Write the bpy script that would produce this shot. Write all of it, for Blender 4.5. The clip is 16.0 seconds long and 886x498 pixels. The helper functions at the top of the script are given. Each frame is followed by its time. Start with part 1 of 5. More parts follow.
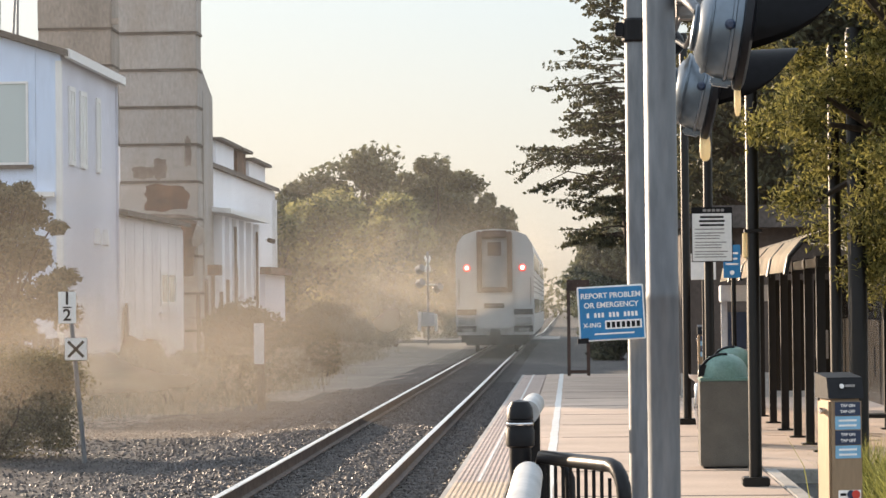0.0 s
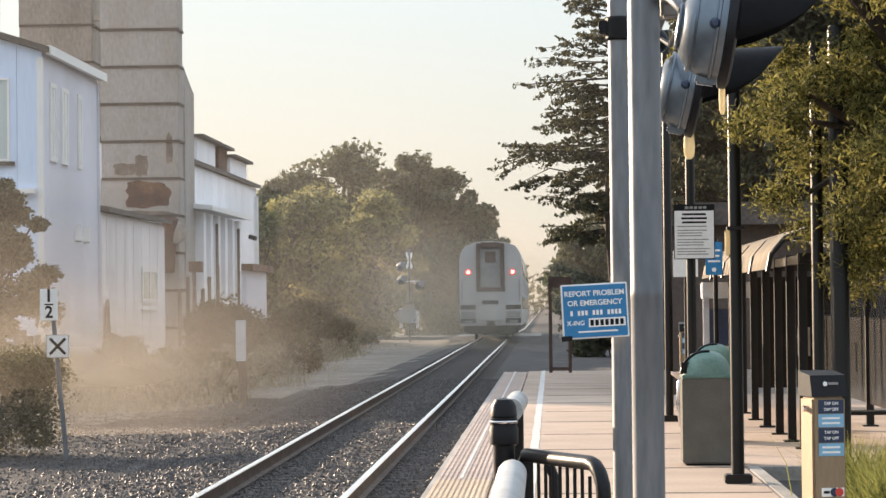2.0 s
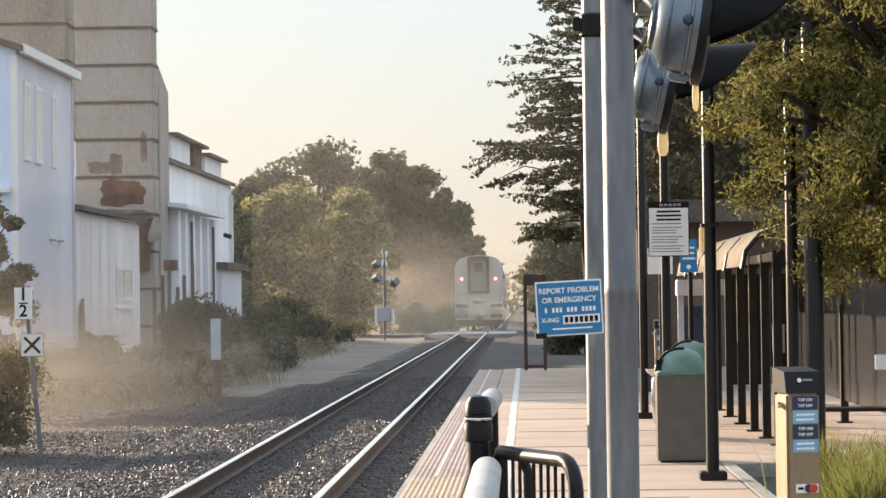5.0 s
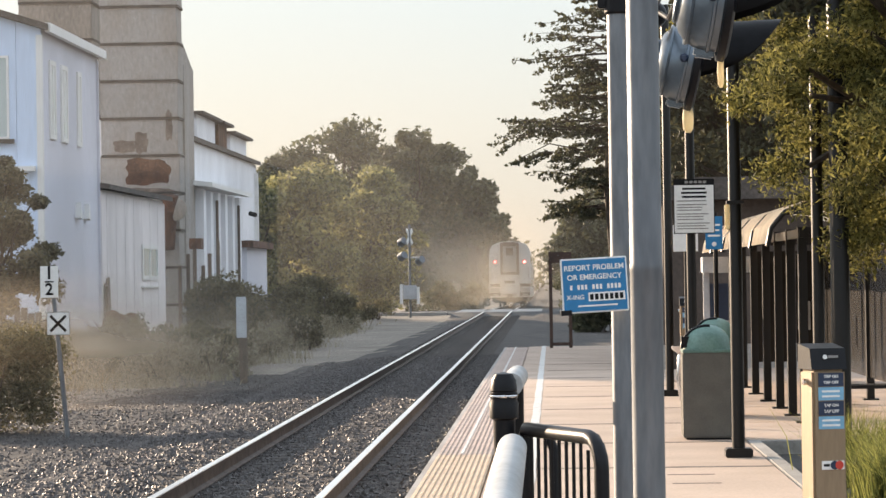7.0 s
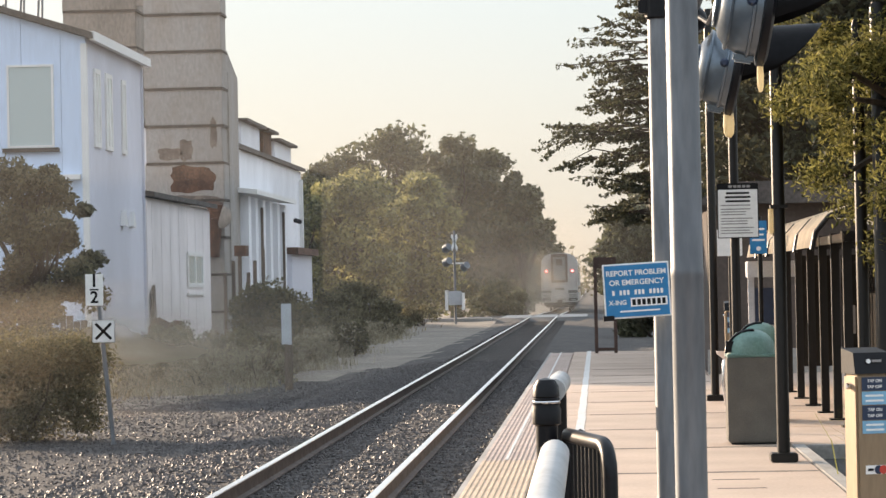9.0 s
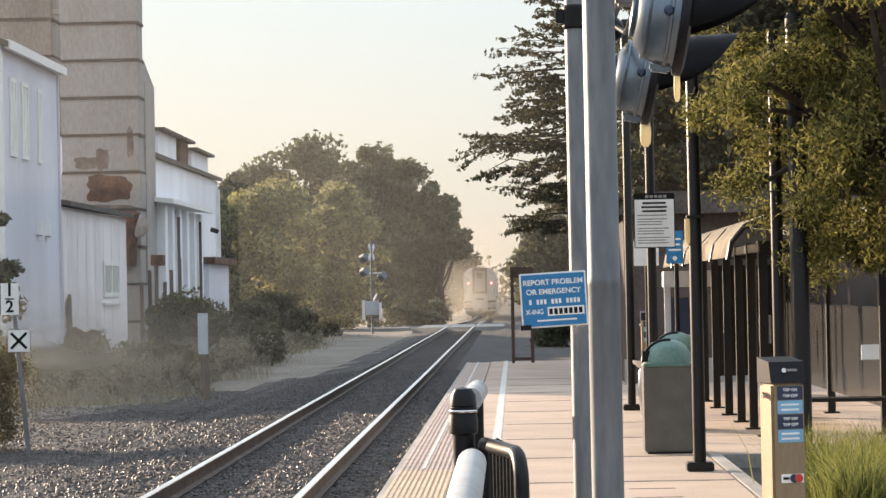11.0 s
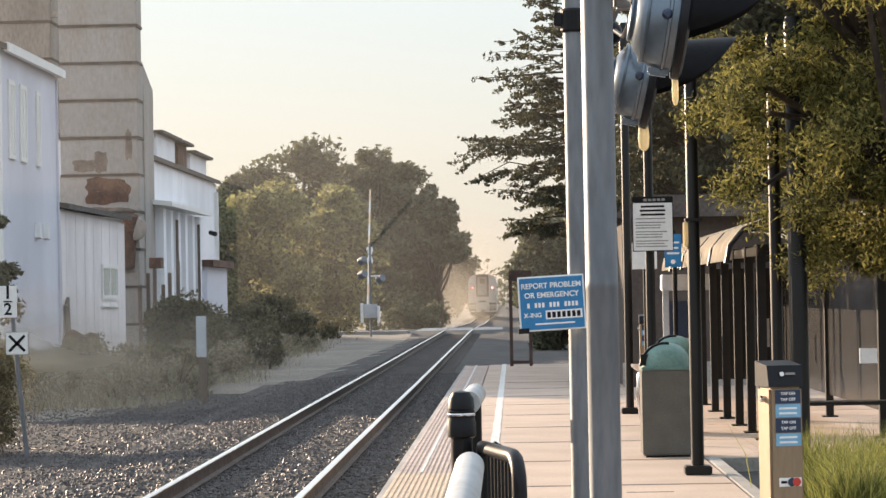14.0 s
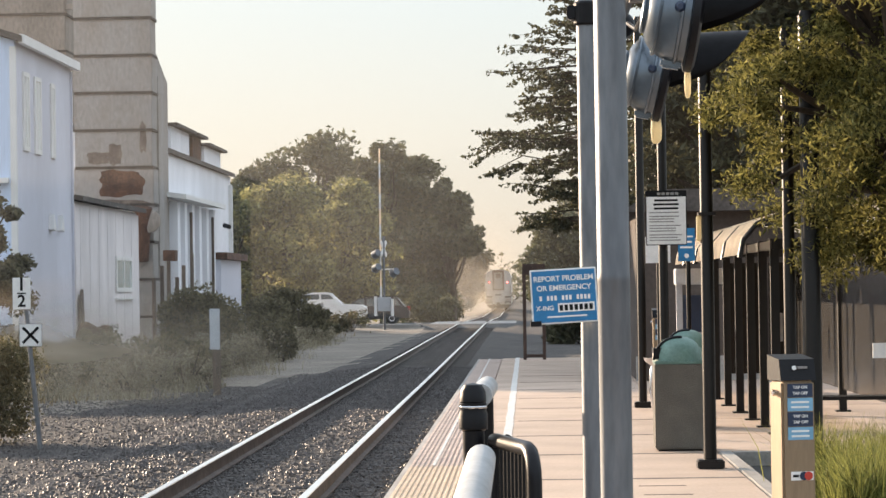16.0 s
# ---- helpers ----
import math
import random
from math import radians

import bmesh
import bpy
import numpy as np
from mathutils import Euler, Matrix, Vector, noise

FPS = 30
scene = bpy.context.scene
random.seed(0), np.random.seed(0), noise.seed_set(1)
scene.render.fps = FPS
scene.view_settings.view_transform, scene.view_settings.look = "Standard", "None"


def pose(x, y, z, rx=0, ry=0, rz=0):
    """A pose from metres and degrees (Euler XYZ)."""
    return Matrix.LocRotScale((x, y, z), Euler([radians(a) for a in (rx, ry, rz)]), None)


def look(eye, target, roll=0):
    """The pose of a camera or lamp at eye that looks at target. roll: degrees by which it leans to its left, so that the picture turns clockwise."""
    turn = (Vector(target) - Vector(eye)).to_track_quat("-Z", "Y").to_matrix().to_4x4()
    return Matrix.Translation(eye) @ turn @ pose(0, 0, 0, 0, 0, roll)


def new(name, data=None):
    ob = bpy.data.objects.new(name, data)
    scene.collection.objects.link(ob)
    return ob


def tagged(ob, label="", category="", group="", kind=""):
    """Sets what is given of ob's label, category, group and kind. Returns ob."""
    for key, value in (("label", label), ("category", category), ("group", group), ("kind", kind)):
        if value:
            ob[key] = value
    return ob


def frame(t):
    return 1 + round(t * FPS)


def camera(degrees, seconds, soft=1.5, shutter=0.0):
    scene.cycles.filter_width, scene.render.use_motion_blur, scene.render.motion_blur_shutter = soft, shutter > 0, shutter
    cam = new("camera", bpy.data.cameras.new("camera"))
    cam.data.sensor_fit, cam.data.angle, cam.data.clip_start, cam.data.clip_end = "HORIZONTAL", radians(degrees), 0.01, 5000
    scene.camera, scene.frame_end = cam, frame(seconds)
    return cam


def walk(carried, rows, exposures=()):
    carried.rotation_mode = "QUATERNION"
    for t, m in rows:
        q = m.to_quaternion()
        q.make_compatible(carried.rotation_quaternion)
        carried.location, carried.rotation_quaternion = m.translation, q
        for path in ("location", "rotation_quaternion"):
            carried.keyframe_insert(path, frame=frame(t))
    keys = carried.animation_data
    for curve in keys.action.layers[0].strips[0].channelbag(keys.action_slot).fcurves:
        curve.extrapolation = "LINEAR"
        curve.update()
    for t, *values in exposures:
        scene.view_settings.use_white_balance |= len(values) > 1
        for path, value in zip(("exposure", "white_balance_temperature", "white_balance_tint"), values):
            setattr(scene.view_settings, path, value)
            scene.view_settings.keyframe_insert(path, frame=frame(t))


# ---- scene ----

# walk: seconds, sideways and height of the eye, turn to the left, tilt up, lean
PATH = [
    (0, 0.0000, 1.9000, 2.6164, 1.1732, -0.6000),
    (0.5, -0.0062, 1.9046, 2.7229, 1.1375, -0.5496),
    (1, -0.0065, 1.9051, 2.6978, 1.0708, -0.5142),
    (1.5, -0.0118, 1.9060, 2.5085, 1.0400, -0.5110),
    (2, -0.0121, 1.9061, 2.2296, 1.1007, -0.6011),
    (2.5, -0.0094, 1.9064, 1.9193, 1.1965, -0.7363),
    (3, -0.0052, 1.9046, 1.6633, 1.3271, -0.7732),
    (3.5, -0.0065, 1.9058, 1.5208, 1.3547, -0.7876),
    (4, -0.0094, 1.9028, 1.6067, 1.2628, -0.7627),
    (6.5, -0.0065, 1.9028, 1.9219, 0.7691, -0.7461),
    (7, -0.0078, 1.8998, 2.2428, 0.6047, -0.8434),
    (7.5, 0.0026, 1.9002, 2.6727, 0.3793, -0.9425),
    (8, 0.0051, 1.8998, 3.1443, 0.3583, -1.0813),
    (8.5, 0.0064, 1.8981, 3.3633, 0.4849, -1.1190),
    (9, 0.0094, 1.9014, 3.1766, 0.7416, -1.1497),
    (9.5, 0.0107, 1.9013, 2.6225, 0.9549, -1.1339),
    (10, 0.0102, 1.9023, 1.9545, 0.9082, -1.1813),
    (10.2, 0.0060, 1.8982, 1.7414, 0.8812, -1.0938),
    (12.5, 0.0155, 1.8993, 1.1690, 1.1597, -1.1729),
    (13, 0.0119, 1.9001, 1.0330, 1.2504, -1.1270),
    (13.5, 0.0138, 1.9005, 1.1301, 1.1460, -1.1350),
    (14, 0.0103, 1.8989, 1.4245, 0.9741, -1.0335),
    (14.5, 0.0084, 1.8980, 1.7238, 0.8021, -0.8573),
    (15, 0.0140, 1.8994, 1.8672, 0.7557, -0.7627),
    (15.5, 0.0185, 1.8955, 1.9003, 0.8421, -0.7428),
    (16, 0.0181, 1.8936, 1.7167, 0.8465, -0.8374),
]


def eye_pose(x, z, turn, tilt, lean):
    return pose(x, 0, z) @ pose(0, 0, 0, 0, 0, turn) @ pose(0, 0, 0, 90 + tilt) @ pose(0, 0, 0, 0, 0, lean)


cam = camera(2 * math.degrees(math.atan(784 / 4900)), 16.0)
walk(cam, [(t, eye_pose(*row)) for t, *row in PATH], [(0, 1.2, 6250, 12), (16, 1.2, 6250, 12)])

# ---- light: low evening sun ahead and to the left, hazy sky ----
SUN_UP, SUN_LEFT = 13.0, 43.0
world = bpy.data.worlds.new("sky")
scene.world = world
world.use_nodes = True
wn = world.node_tree.nodes
sky = wn.new("ShaderNodeTexSky")
sky.sky_type, sky.sun_disc = "NISHITA", False
sky.sun_elevation, sky.sun_rotation = radians(SUN_UP), radians(-SUN_LEFT)
sky.air_density, sky.dust_density, sky.ozone_density, sky.altitude = 1.0, 2.2, 1.0, 0
world.node_tree.links.new(sky.outputs[0], wn["Background"].inputs[0])
wn["Background"].inputs[1].default_value = 0.012
haze, both = wn.new("ShaderNodeBackground"), wn.new("ShaderNodeAddShader")
# evening haze: cream at the horizon, pale blue-white higher up
sky_way, sky_up, sky_ramp = wn.new("ShaderNodeTexCoord"), wn.new("ShaderNodeSeparateXYZ"), wn.new("ShaderNodeValToRGB")
world.node_tree.links.new(sky_way.outputs["Generated"], sky_up.inputs[0])
world.node_tree.links.new(sky_up.outputs["Z"], sky_ramp.inputs[0])
sky_ramp.color_ramp.elements[0].position, sky_ramp.color_ramp.elements[0].color = 0.0, (0.60, 0.53, 0.42, 1)
sky_ramp.color_ramp.elements[1].position, sky_ramp.color_ramp.elements[1].color = 0.5, (0.87, 0.97, 1.06, 1)
mid_sky = sky_ramp.color_ramp.elements.new(0.11)
mid_sky.color = (0.565, 0.62, 0.615, 1)
world.node_tree.links.new(sky_ramp.outputs[0], haze.inputs[0])
haze.inputs[1].default_value = 0.53
world.node_tree.links.new(wn["Background"].outputs[0], both.inputs[0])
world.node_tree.links.new(haze.outputs[0], both.inputs[1])
world.node_tree.links.new(both.outputs[0], wn["World Output"].inputs[0])
sun_data = bpy.data.lights.new("sun", "SUN")
sun_data.energy, sun_data.angle, sun_data.color = 5.0, radians(0.6), (1.0, 0.76, 0.52)
sun = new("sun", sun_data)
sx, sy, sz = -math.sin(radians(SUN_LEFT)), math.cos(radians(SUN_LEFT)), math.tan(radians(SUN_UP))
sun.matrix_world = look((sx * 60, sy * 60, sz * 60), (0, 0, 0))


# ---- materials ----
def link(nt, a, b):
    nt.links.new(a, b)


def material(name, color, rough=0.7, metal=0.0, vary=0.25, scale=2.0, grain=25.0, bump=0.2, tint=None, spread=0.0, streak=1.0,
             glow=None, through_light=0.0, spec=0.5):
    """Base colour varied by a broad and a fine noise, with fine relief; tint is the colour of the stains, spread varies it by object."""
    m = bpy.data.materials.new(name)
    m.use_nodes = True
    nt = m.node_tree
    n = nt.nodes
    b = n["Principled BSDF"]
    b.inputs["Roughness"].default_value, b.inputs["Metallic"].default_value = rough, metal
    b.inputs["Specular IOR Level"].default_value = spec
    tc = n.new("ShaderNodeTexCoord")
    mp = n.new("ShaderNodeMapping")
    mp.inputs["Scale"].default_value = (1, 1, 1 / streak)
    link(nt, tc.outputs["Object"], mp.inputs[0])
    broad, fine = n.new("ShaderNodeTexNoise"), n.new("ShaderNodeTexNoise")
    broad.inputs["Scale"].default_value, broad.inputs["Detail"].default_value = scale, 5
    fine.inputs["Scale"].default_value, fine.inputs["Detail"].default_value = grain, 4
    link(nt, mp.outputs[0], broad.inputs["Vector"])
    link(nt, mp.outputs[0], fine.inputs["Vector"])
    ramp = n.new("ShaderNodeValToRGB")
    ramp.color_ramp.elements[0].position, ramp.color_ramp.elements[1].position = 0.35, 0.68
    dark = tint or tuple(c * (1 - vary * 1.6) for c in color)
    ramp.color_ramp.elements[0].color, ramp.color_ramp.elements[1].color = (*dark, 1), (*color, 1)
    link(nt, broad.outputs[0], ramp.inputs[0])
    hsv = n.new("ShaderNodeHueSaturation")
    link(nt, ramp.outputs[0], hsv.inputs["Color"])
    rng = n.new("ShaderNodeMapRange")
    rng.inputs["From Min"].default_value, rng.inputs["From Max"].default_value = 0.3, 0.7
    rng.inputs["To Min"].default_value, rng.inputs["To Max"].default_value = 1 - vary, 1 + vary * 0.7
    link(nt, fine.outputs[0], rng.inputs[0])
    value = rng.outputs[0]
    if spread:
        info, mul, add = n.new("ShaderNodeObjectInfo"), n.new("ShaderNodeMath"), n.new("ShaderNodeMath")
        mul.operation, add.operation = "MULTIPLY_ADD", "MULTIPLY"
        mul.inputs[1].default_value, mul.inputs[2].default_value = spread * 2, 1 - spread
        link(nt, info.outputs["Random"], mul.inputs[0])
        link(nt, mul.outputs[0], add.inputs[0])
        link(nt, value, add.inputs[1])
        value = add.outputs[0]
    link(nt, value, hsv.inputs["Value"])
    link(nt, hsv.outputs[0], b.inputs["Base Color"])
    if bump:
        bp = n.new("ShaderNodeBump")
        bp.inputs["Strength"].default_value, bp.inputs["Distance"].default_value = bump, 0.02
        link(nt, fine.outputs[0], bp.inputs["Height"])
        link(nt, bp.outputs[0], b.inputs["Normal"])
    if glow:
        b.inputs["Emission Color"].default_value, b.inputs["Emission Strength"].default_value = (*glow[0], 1), glow[1]
    if through_light:
        tr, mix = n.new("ShaderNodeBsdfTranslucent"), n.new("ShaderNodeMixShader")
        link(nt, hsv.outputs[0], tr.inputs[0])
        mix.inputs[0].default_value = through_light
        link(nt, b.outputs[0], mix.inputs[1])
        link(nt, tr.outputs[0], mix.inputs[2])
        link(nt, mix.outputs[0], n["Material Output"].inputs[0])
    return m


def leaf_material(name, color, light, through_light=0.35):
    """Leaves: colour varies leaf by leaf between two greens; thin, so light comes through."""
    m = bpy.data.materials.new(name)
    m.use_nodes = True
    nt = m.node_tree
    n = nt.nodes
    b = n["Principled BSDF"]
    b.inputs["Roughness"].default_value, b.inputs["Specular IOR Level"].default_value = 0.6, 0.25
    geo, ramp = n.new("ShaderNodeNewGeometry"), n.new("ShaderNodeValToRGB")
    ramp.color_ramp.elements[0].color, ramp.color_ramp.elements[1].color = (*color, 1), (*light, 1)
    link(nt, geo.outputs["Random Per Island"], ramp.inputs[0])
    tr, mix = n.new("ShaderNodeBsdfTranslucent"), n.new("ShaderNodeMixShader")
    link(nt, ramp.outputs[0], b.inputs["Base Color"])
    link(nt, ramp.outputs[0], tr.inputs[0])
    mix.inputs[0].default_value = through_light
    link(nt, b.outputs[0], mix.inputs[1])
    link(nt, tr.outputs[0], mix.inputs[2])
    link(nt, mix.outputs[0], n["Material Output"].inputs[0])
    return m


def dust_material(name, color, thick, swirl, seed):
    """Thin dust that lets most light pass: densest in the middle, torn by noise, nothing at the rim."""
    m = bpy.data.materials.new(name)
    m.use_nodes = True
    nt = m.node_tree
    n = nt.nodes
    n.remove(n["Principled BSDF"])
    tc, grad, noi = n.new("ShaderNodeTexCoord"), n.new("ShaderNodeTexGradient"), n.new("ShaderNodeTexNoise")
    grad.gradient_type = "SPHERICAL"
    noi.noise_dimensions = "4D"
    noi.inputs["W"].default_value, noi.inputs["Scale"].default_value, noi.inputs["Detail"].default_value = seed, swirl, 5
    link(nt, tc.outputs["Object"], grad.inputs[0])
    link(nt, tc.outputs["Object"], noi.inputs["Vector"])
    soft, cut, mul, top = [n.new("ShaderNodeMath") for _ in range(4)]
    soft.operation, soft.inputs[1].default_value = "POWER", 1.4
    link(nt, grad.outputs["Fac"], soft.inputs[0])
    tear = n.new("ShaderNodeMapRange")
    tear.inputs["From Min"].default_value, tear.inputs["From Max"].default_value = 0.25, 0.65
    tear.inputs["To Min"].default_value = 0.25
    link(nt, noi.outputs[0], tear.inputs[0])
    mul.operation = "MULTIPLY"
    link(nt, soft.outputs[0], mul.inputs[0])
    link(nt, tear.outputs[0], mul.inputs[1])
    top.operation, top.inputs[1].default_value = "MULTIPLY", thick
    link(nt, mul.outputs[0], top.inputs[0])
    clear, dif, trl, both, mix = (n.new("ShaderNodeBsdfTransparent"), n.new("ShaderNodeBsdfDiffuse"), n.new("ShaderNodeBsdfTranslucent"),
                                  n.new("ShaderNodeMixShader"), n.new("ShaderNodeMixShader"))
    dif.inputs[0].default_value = trl.inputs[0].default_value = (*color, 1)
    both.inputs[0].default_value = 0.6
    link(nt, dif.outputs[0], both.inputs[1])
    link(nt, trl.outputs[0], both.inputs[2])
    link(nt, top.outputs[0], mix.inputs[0])
    link(nt, clear.outputs[0], mix.inputs[1])
    link(nt, both.outputs[0], mix.inputs[2])
    link(nt, mix.outputs[0], n["Material Output"].inputs[0])
    return m


M = dict(
    soil=material("dry_soil", (0.23, 0.20, 0.165), 0.95, vary=0.35, scale=0.35, grain=9, bump=0.5, tint=(0.15, 0.13, 0.105)),
    ballast=material("ballast", (0.070, 0.058, 0.050), 0.85, vary=0.5, scale=1.2, grain=18, bump=1.0),
    stone=material("ballast_stone", (0.078, 0.066, 0.061), 0.52, vary=0.4, scale=6, grain=30, bump=0.2),
    tie=material("tie_wood", (0.07, 0.055, 0.045), 0.85, vary=0.4, scale=3, grain=30, spread=0.3),
    rail=material("rail_steel", (0.14, 0.105, 0.085), 0.7, metal=0.2, vary=0.3, scale=5, grain=40, bump=0.15),
    rail_top=material("rail_polish", (0.95, 0.93, 0.90), 0.3, metal=1.0, vary=0.06, scale=3, grain=60, bump=0.0),
    asphalt=material("asphalt", (0.06, 0.057, 0.053), 0.85, vary=0.3, scale=1.0, grain=40, bump=0.4),
    concrete=material("platform_concrete", (0.52, 0.40, 0.31), 0.8, vary=0.12, scale=0.9, grain=30, bump=0.15, spread=0.05),
    concrete_far=material("kerb_concrete", (0.40, 0.38, 0.35), 0.85, vary=0.2, scale=0.7, grain=20),
    tac_yellow=material("tactile_yellow", (0.58, 0.43, 0.285), 0.6, vary=0.15, scale=2, grain=30, spread=0.05),
    tac_worn=material("tactile_worn", (0.50, 0.39, 0.325), 0.7, vary=0.18, scale=2, grain=30, spread=0.08),
    stripe=material("stripe_paint", (0.72, 0.70, 0.66), 0.6, vary=0.15, scale=5, grain=40),
    galv=material("galvanised_steel", (0.19, 0.20, 0.21), 0.5, metal=0.5, vary=0.2, scale=4, grain=30, bump=0.08, streak=5, tint=(0.145, 0.155, 0.17)),
    alu=material("signal_aluminium", (0.145, 0.178, 0.212), 0.28, metal=0.5, vary=0.10, scale=6, grain=30, bump=0.03),
    black=material("black_paint", (0.008, 0.008, 0.010), 0.38, vary=0.2, scale=6, grain=40, bump=0.05, spec=0.22),
    bronze=material("dark_bronze_paint", (0.009, 0.0075, 0.0065), 0.42, vary=0.2, scale=4, grain=40, bump=0.03, spec=0.32),
    cream=material("cream_lens_edge", (0.90, 0.80, 0.55), 0.5, vary=0.05, bump=0, through_light=0.5),
    blue=material("blue_sign", (0.02, 0.19, 0.42), 0.4, vary=0.1, scale=6, grain=40, bump=0.02),
    white=material("white_sign", (0.80, 0.80, 0.78), 0.5, vary=0.06, scale=6, grain=40, bump=0.02),
    plate=material("pale_grey_plate", (0.50, 0.54, 0.58), 0.6, vary=0.08, scale=5, grain=30, bump=0.02),
    pipe=material("chipped_white_pipe", (0.44, 0.45, 0.45), 0.5, vary=0.15, scale=3, grain=30, bump=0.05),
    ink=material("black_ink", (0.012, 0.012, 0.013), 0.7, vary=0.1, bump=0, spec=0.15),
    brown=material("brown_board", (0.075, 0.04, 0.028), 0.7, vary=0.25, scale=4, grain=30),
    bin_grey=material("aggregate_panel", (0.15, 0.138, 0.118), 0.9, vary=0.12, scale=5, grain=90, bump=0.5),
    bin_green=material("green_plastic", (0.17, 0.29, 0.25), 0.5, vary=0.15, scale=5, grain=40, bump=0.04),
    reader=material("brushed_bronze", (0.31, 0.225, 0.14), 0.45, metal=0.3, vary=0.1, scale=5, grain=60, bump=0.03, streak=6),
    navy=material("navy_label", (0.02, 0.035, 0.075), 0.4, vary=0.1, bump=0),
    lightblue=material("light_blue_label", (0.20, 0.42, 0.60), 0.45, vary=0.1, bump=0),
    red=material("red_mark", (0.55, 0.05, 0.03), 0.5, vary=0.1, bump=0),
    blue_wall=material("light_blue_siding", (0.64, 0.75, 0.93), 0.8, vary=0.07, scale=0.5, grain=6, bump=0.1, streak=4),
    grey_wall=material("grey_siding", (0.66, 0.67, 0.75), 0.8, vary=0.08, scale=0.4, grain=8, bump=0.1, streak=4),
    white_wall=material("white_stucco", (0.86, 0.87, 0.91), 0.85, vary=0.08, scale=0.5, grain=6, bump=0.15, streak=3),
    shed_wall=material("shed_siding", (0.84, 0.79, 0.79), 0.8, vary=0.1, scale=0.6, grain=7, bump=0.12, streak=5),
    trim=material("white_trim", (0.80, 0.79, 0.77), 0.6, vary=0.06, bump=0.03),
    # stucco brown darkened to carry the shade behind the shelter
    shaded_brown_wall=material("shaded_brown_stucco", (0.09, 0.07, 0.058), 0.9, vary=0.2, scale=0.5, grain=14, bump=0.3),
    roof=material("dark_roofing", (0.10, 0.085, 0.075), 0.85, vary=0.3, scale=2, grain=15),
    silo=material("weathered_concrete", (0.35, 0.335, 0.32), 0.9, vary=0.16, scale=0.7, grain=9, bump=0.3, spread=0.08, streak=2.5, tint=(0.30, 0.27, 0.24)),
    silo_dark=material("old_concrete", (0.30, 0.265, 0.23), 0.9, vary=0.2, scale=0.6, grain=9, bump=0.3, spread=0.1, streak=2.5),
    rust=material("rusty_sheet", (0.15, 0.075, 0.045), 0.9, vary=0.4, scale=1.5, grain=12, bump=0.3),
    wood=material("grey_wood", (0.17, 0.13, 0.10), 0.9, vary=0.3, scale=2, grain=20, bump=0.3, streak=6, spread=0.25),
    bark=material("bark", (0.09, 0.065, 0.045), 0.95, vary=0.4, scale=3, grain=20, bump=0.6, streak=5),
    train=material("stainless_body", (0.50, 0.49, 0.48), 0.42, metal=0.35, vary=0.08, scale=0.7, grain=10, bump=0.05),
    train_grey=material("train_grey", (0.30, 0.29, 0.28), 0.6, vary=0.15, scale=2, grain=15),
    train_dark=material("train_dark", (0.06, 0.05, 0.045), 0.8, vary=0.3, scale=2, grain=15),
    train_brown=material("diaphragm_rubber", (0.15, 0.10, 0.075), 0.8, vary=0.2, scale=3, grain=20),
    tail=material("tail_light", (0.9, 0.1, 0.06), 0.4, vary=0, bump=0, glow=((1.0, 0.34, 0.28), 2.4)),
    tail_rim=material("tail_light_rim", (0.6, 0.03, 0.02), 0.4, vary=0, bump=0, glow=((1.0, 0.05, 0.03), 0.55)),
    red_lens=material("red_lens", (0.30, 0.01, 0.015), 0.15, vary=0, bump=0),
    car_dark=material("dark_car_paint", (0.012, 0.013, 0.018), 0.3, vary=0.05, bump=0, spec=0.25),
    car_white=material("white_car_paint", (0.78, 0.78, 0.77), 0.3, vary=0.04, bump=0),
    tyre=material("tyre_rubber", (0.02, 0.02, 0.02), 0.85, vary=0.1, bump=0.1),
    chrome=material("chrome", (0.7, 0.7, 0.72), 0.15, metal=1.0, vary=0.03, bump=0),
    canopy=material("canopy_fabric", (0.80, 0.73, 0.62), 0.8, vary=0.12, scale=3, grain=30, through_light=0.6),
    kiosk=material("grey_cabinet", (0.50, 0.51, 0.53), 0.5, vary=0.1, scale=3, grain=30, bump=0.03),
    # dusty leaves, paled in place of thicker haze over the far trees
    leaf_far=leaf_material("hazed_dusty_oak_leaves", (0.050, 0.054, 0.030), (0.155, 0.155, 0.085), 0.4),
    # leaf yellow raised so that the low sun is in the colour
    leaf_lit=leaf_material("sunlit_yellow_green_leaves", (0.065, 0.072, 0.034), (0.36, 0.34, 0.145), 0.58),
    leaf_con=leaf_material("conifer_sprays", (0.035, 0.038, 0.022), (0.12, 0.115, 0.06), 0.35),
    leaf_near=leaf_material("broad_evergreen_leaves", (0.018, 0.024, 0.008), (0.30, 0.275, 0.085), 0.52),
    leaf_bush=leaf_material("bush_leaves", (0.065, 0.060, 0.036), (0.21, 0.185, 0.105), 0.4),
    dry=leaf_material("dry_grass", (0.16, 0.12, 0.06), (0.34, 0.26, 0.14), 0.3),
    grass=leaf_material("ornamental_grass", (0.03, 0.042, 0.012), (0.36, 0.36, 0.10), 0.5),
    # dusty leaves, made paler still to carry the haze before the shrub
    leaf_hazed=leaf_material("hazed_dusty_shrub_leaves", (0.075, 0.068, 0.038), (0.23, 0.20, 0.11), 0.4),
    # dusty weeds, colour lifted to make up for the buildings' shadow on them
    weed=leaf_material("brightened_dusty_weeds", (0.13, 0.115, 0.075), (0.42, 0.37, 0.26), 0.4),
)


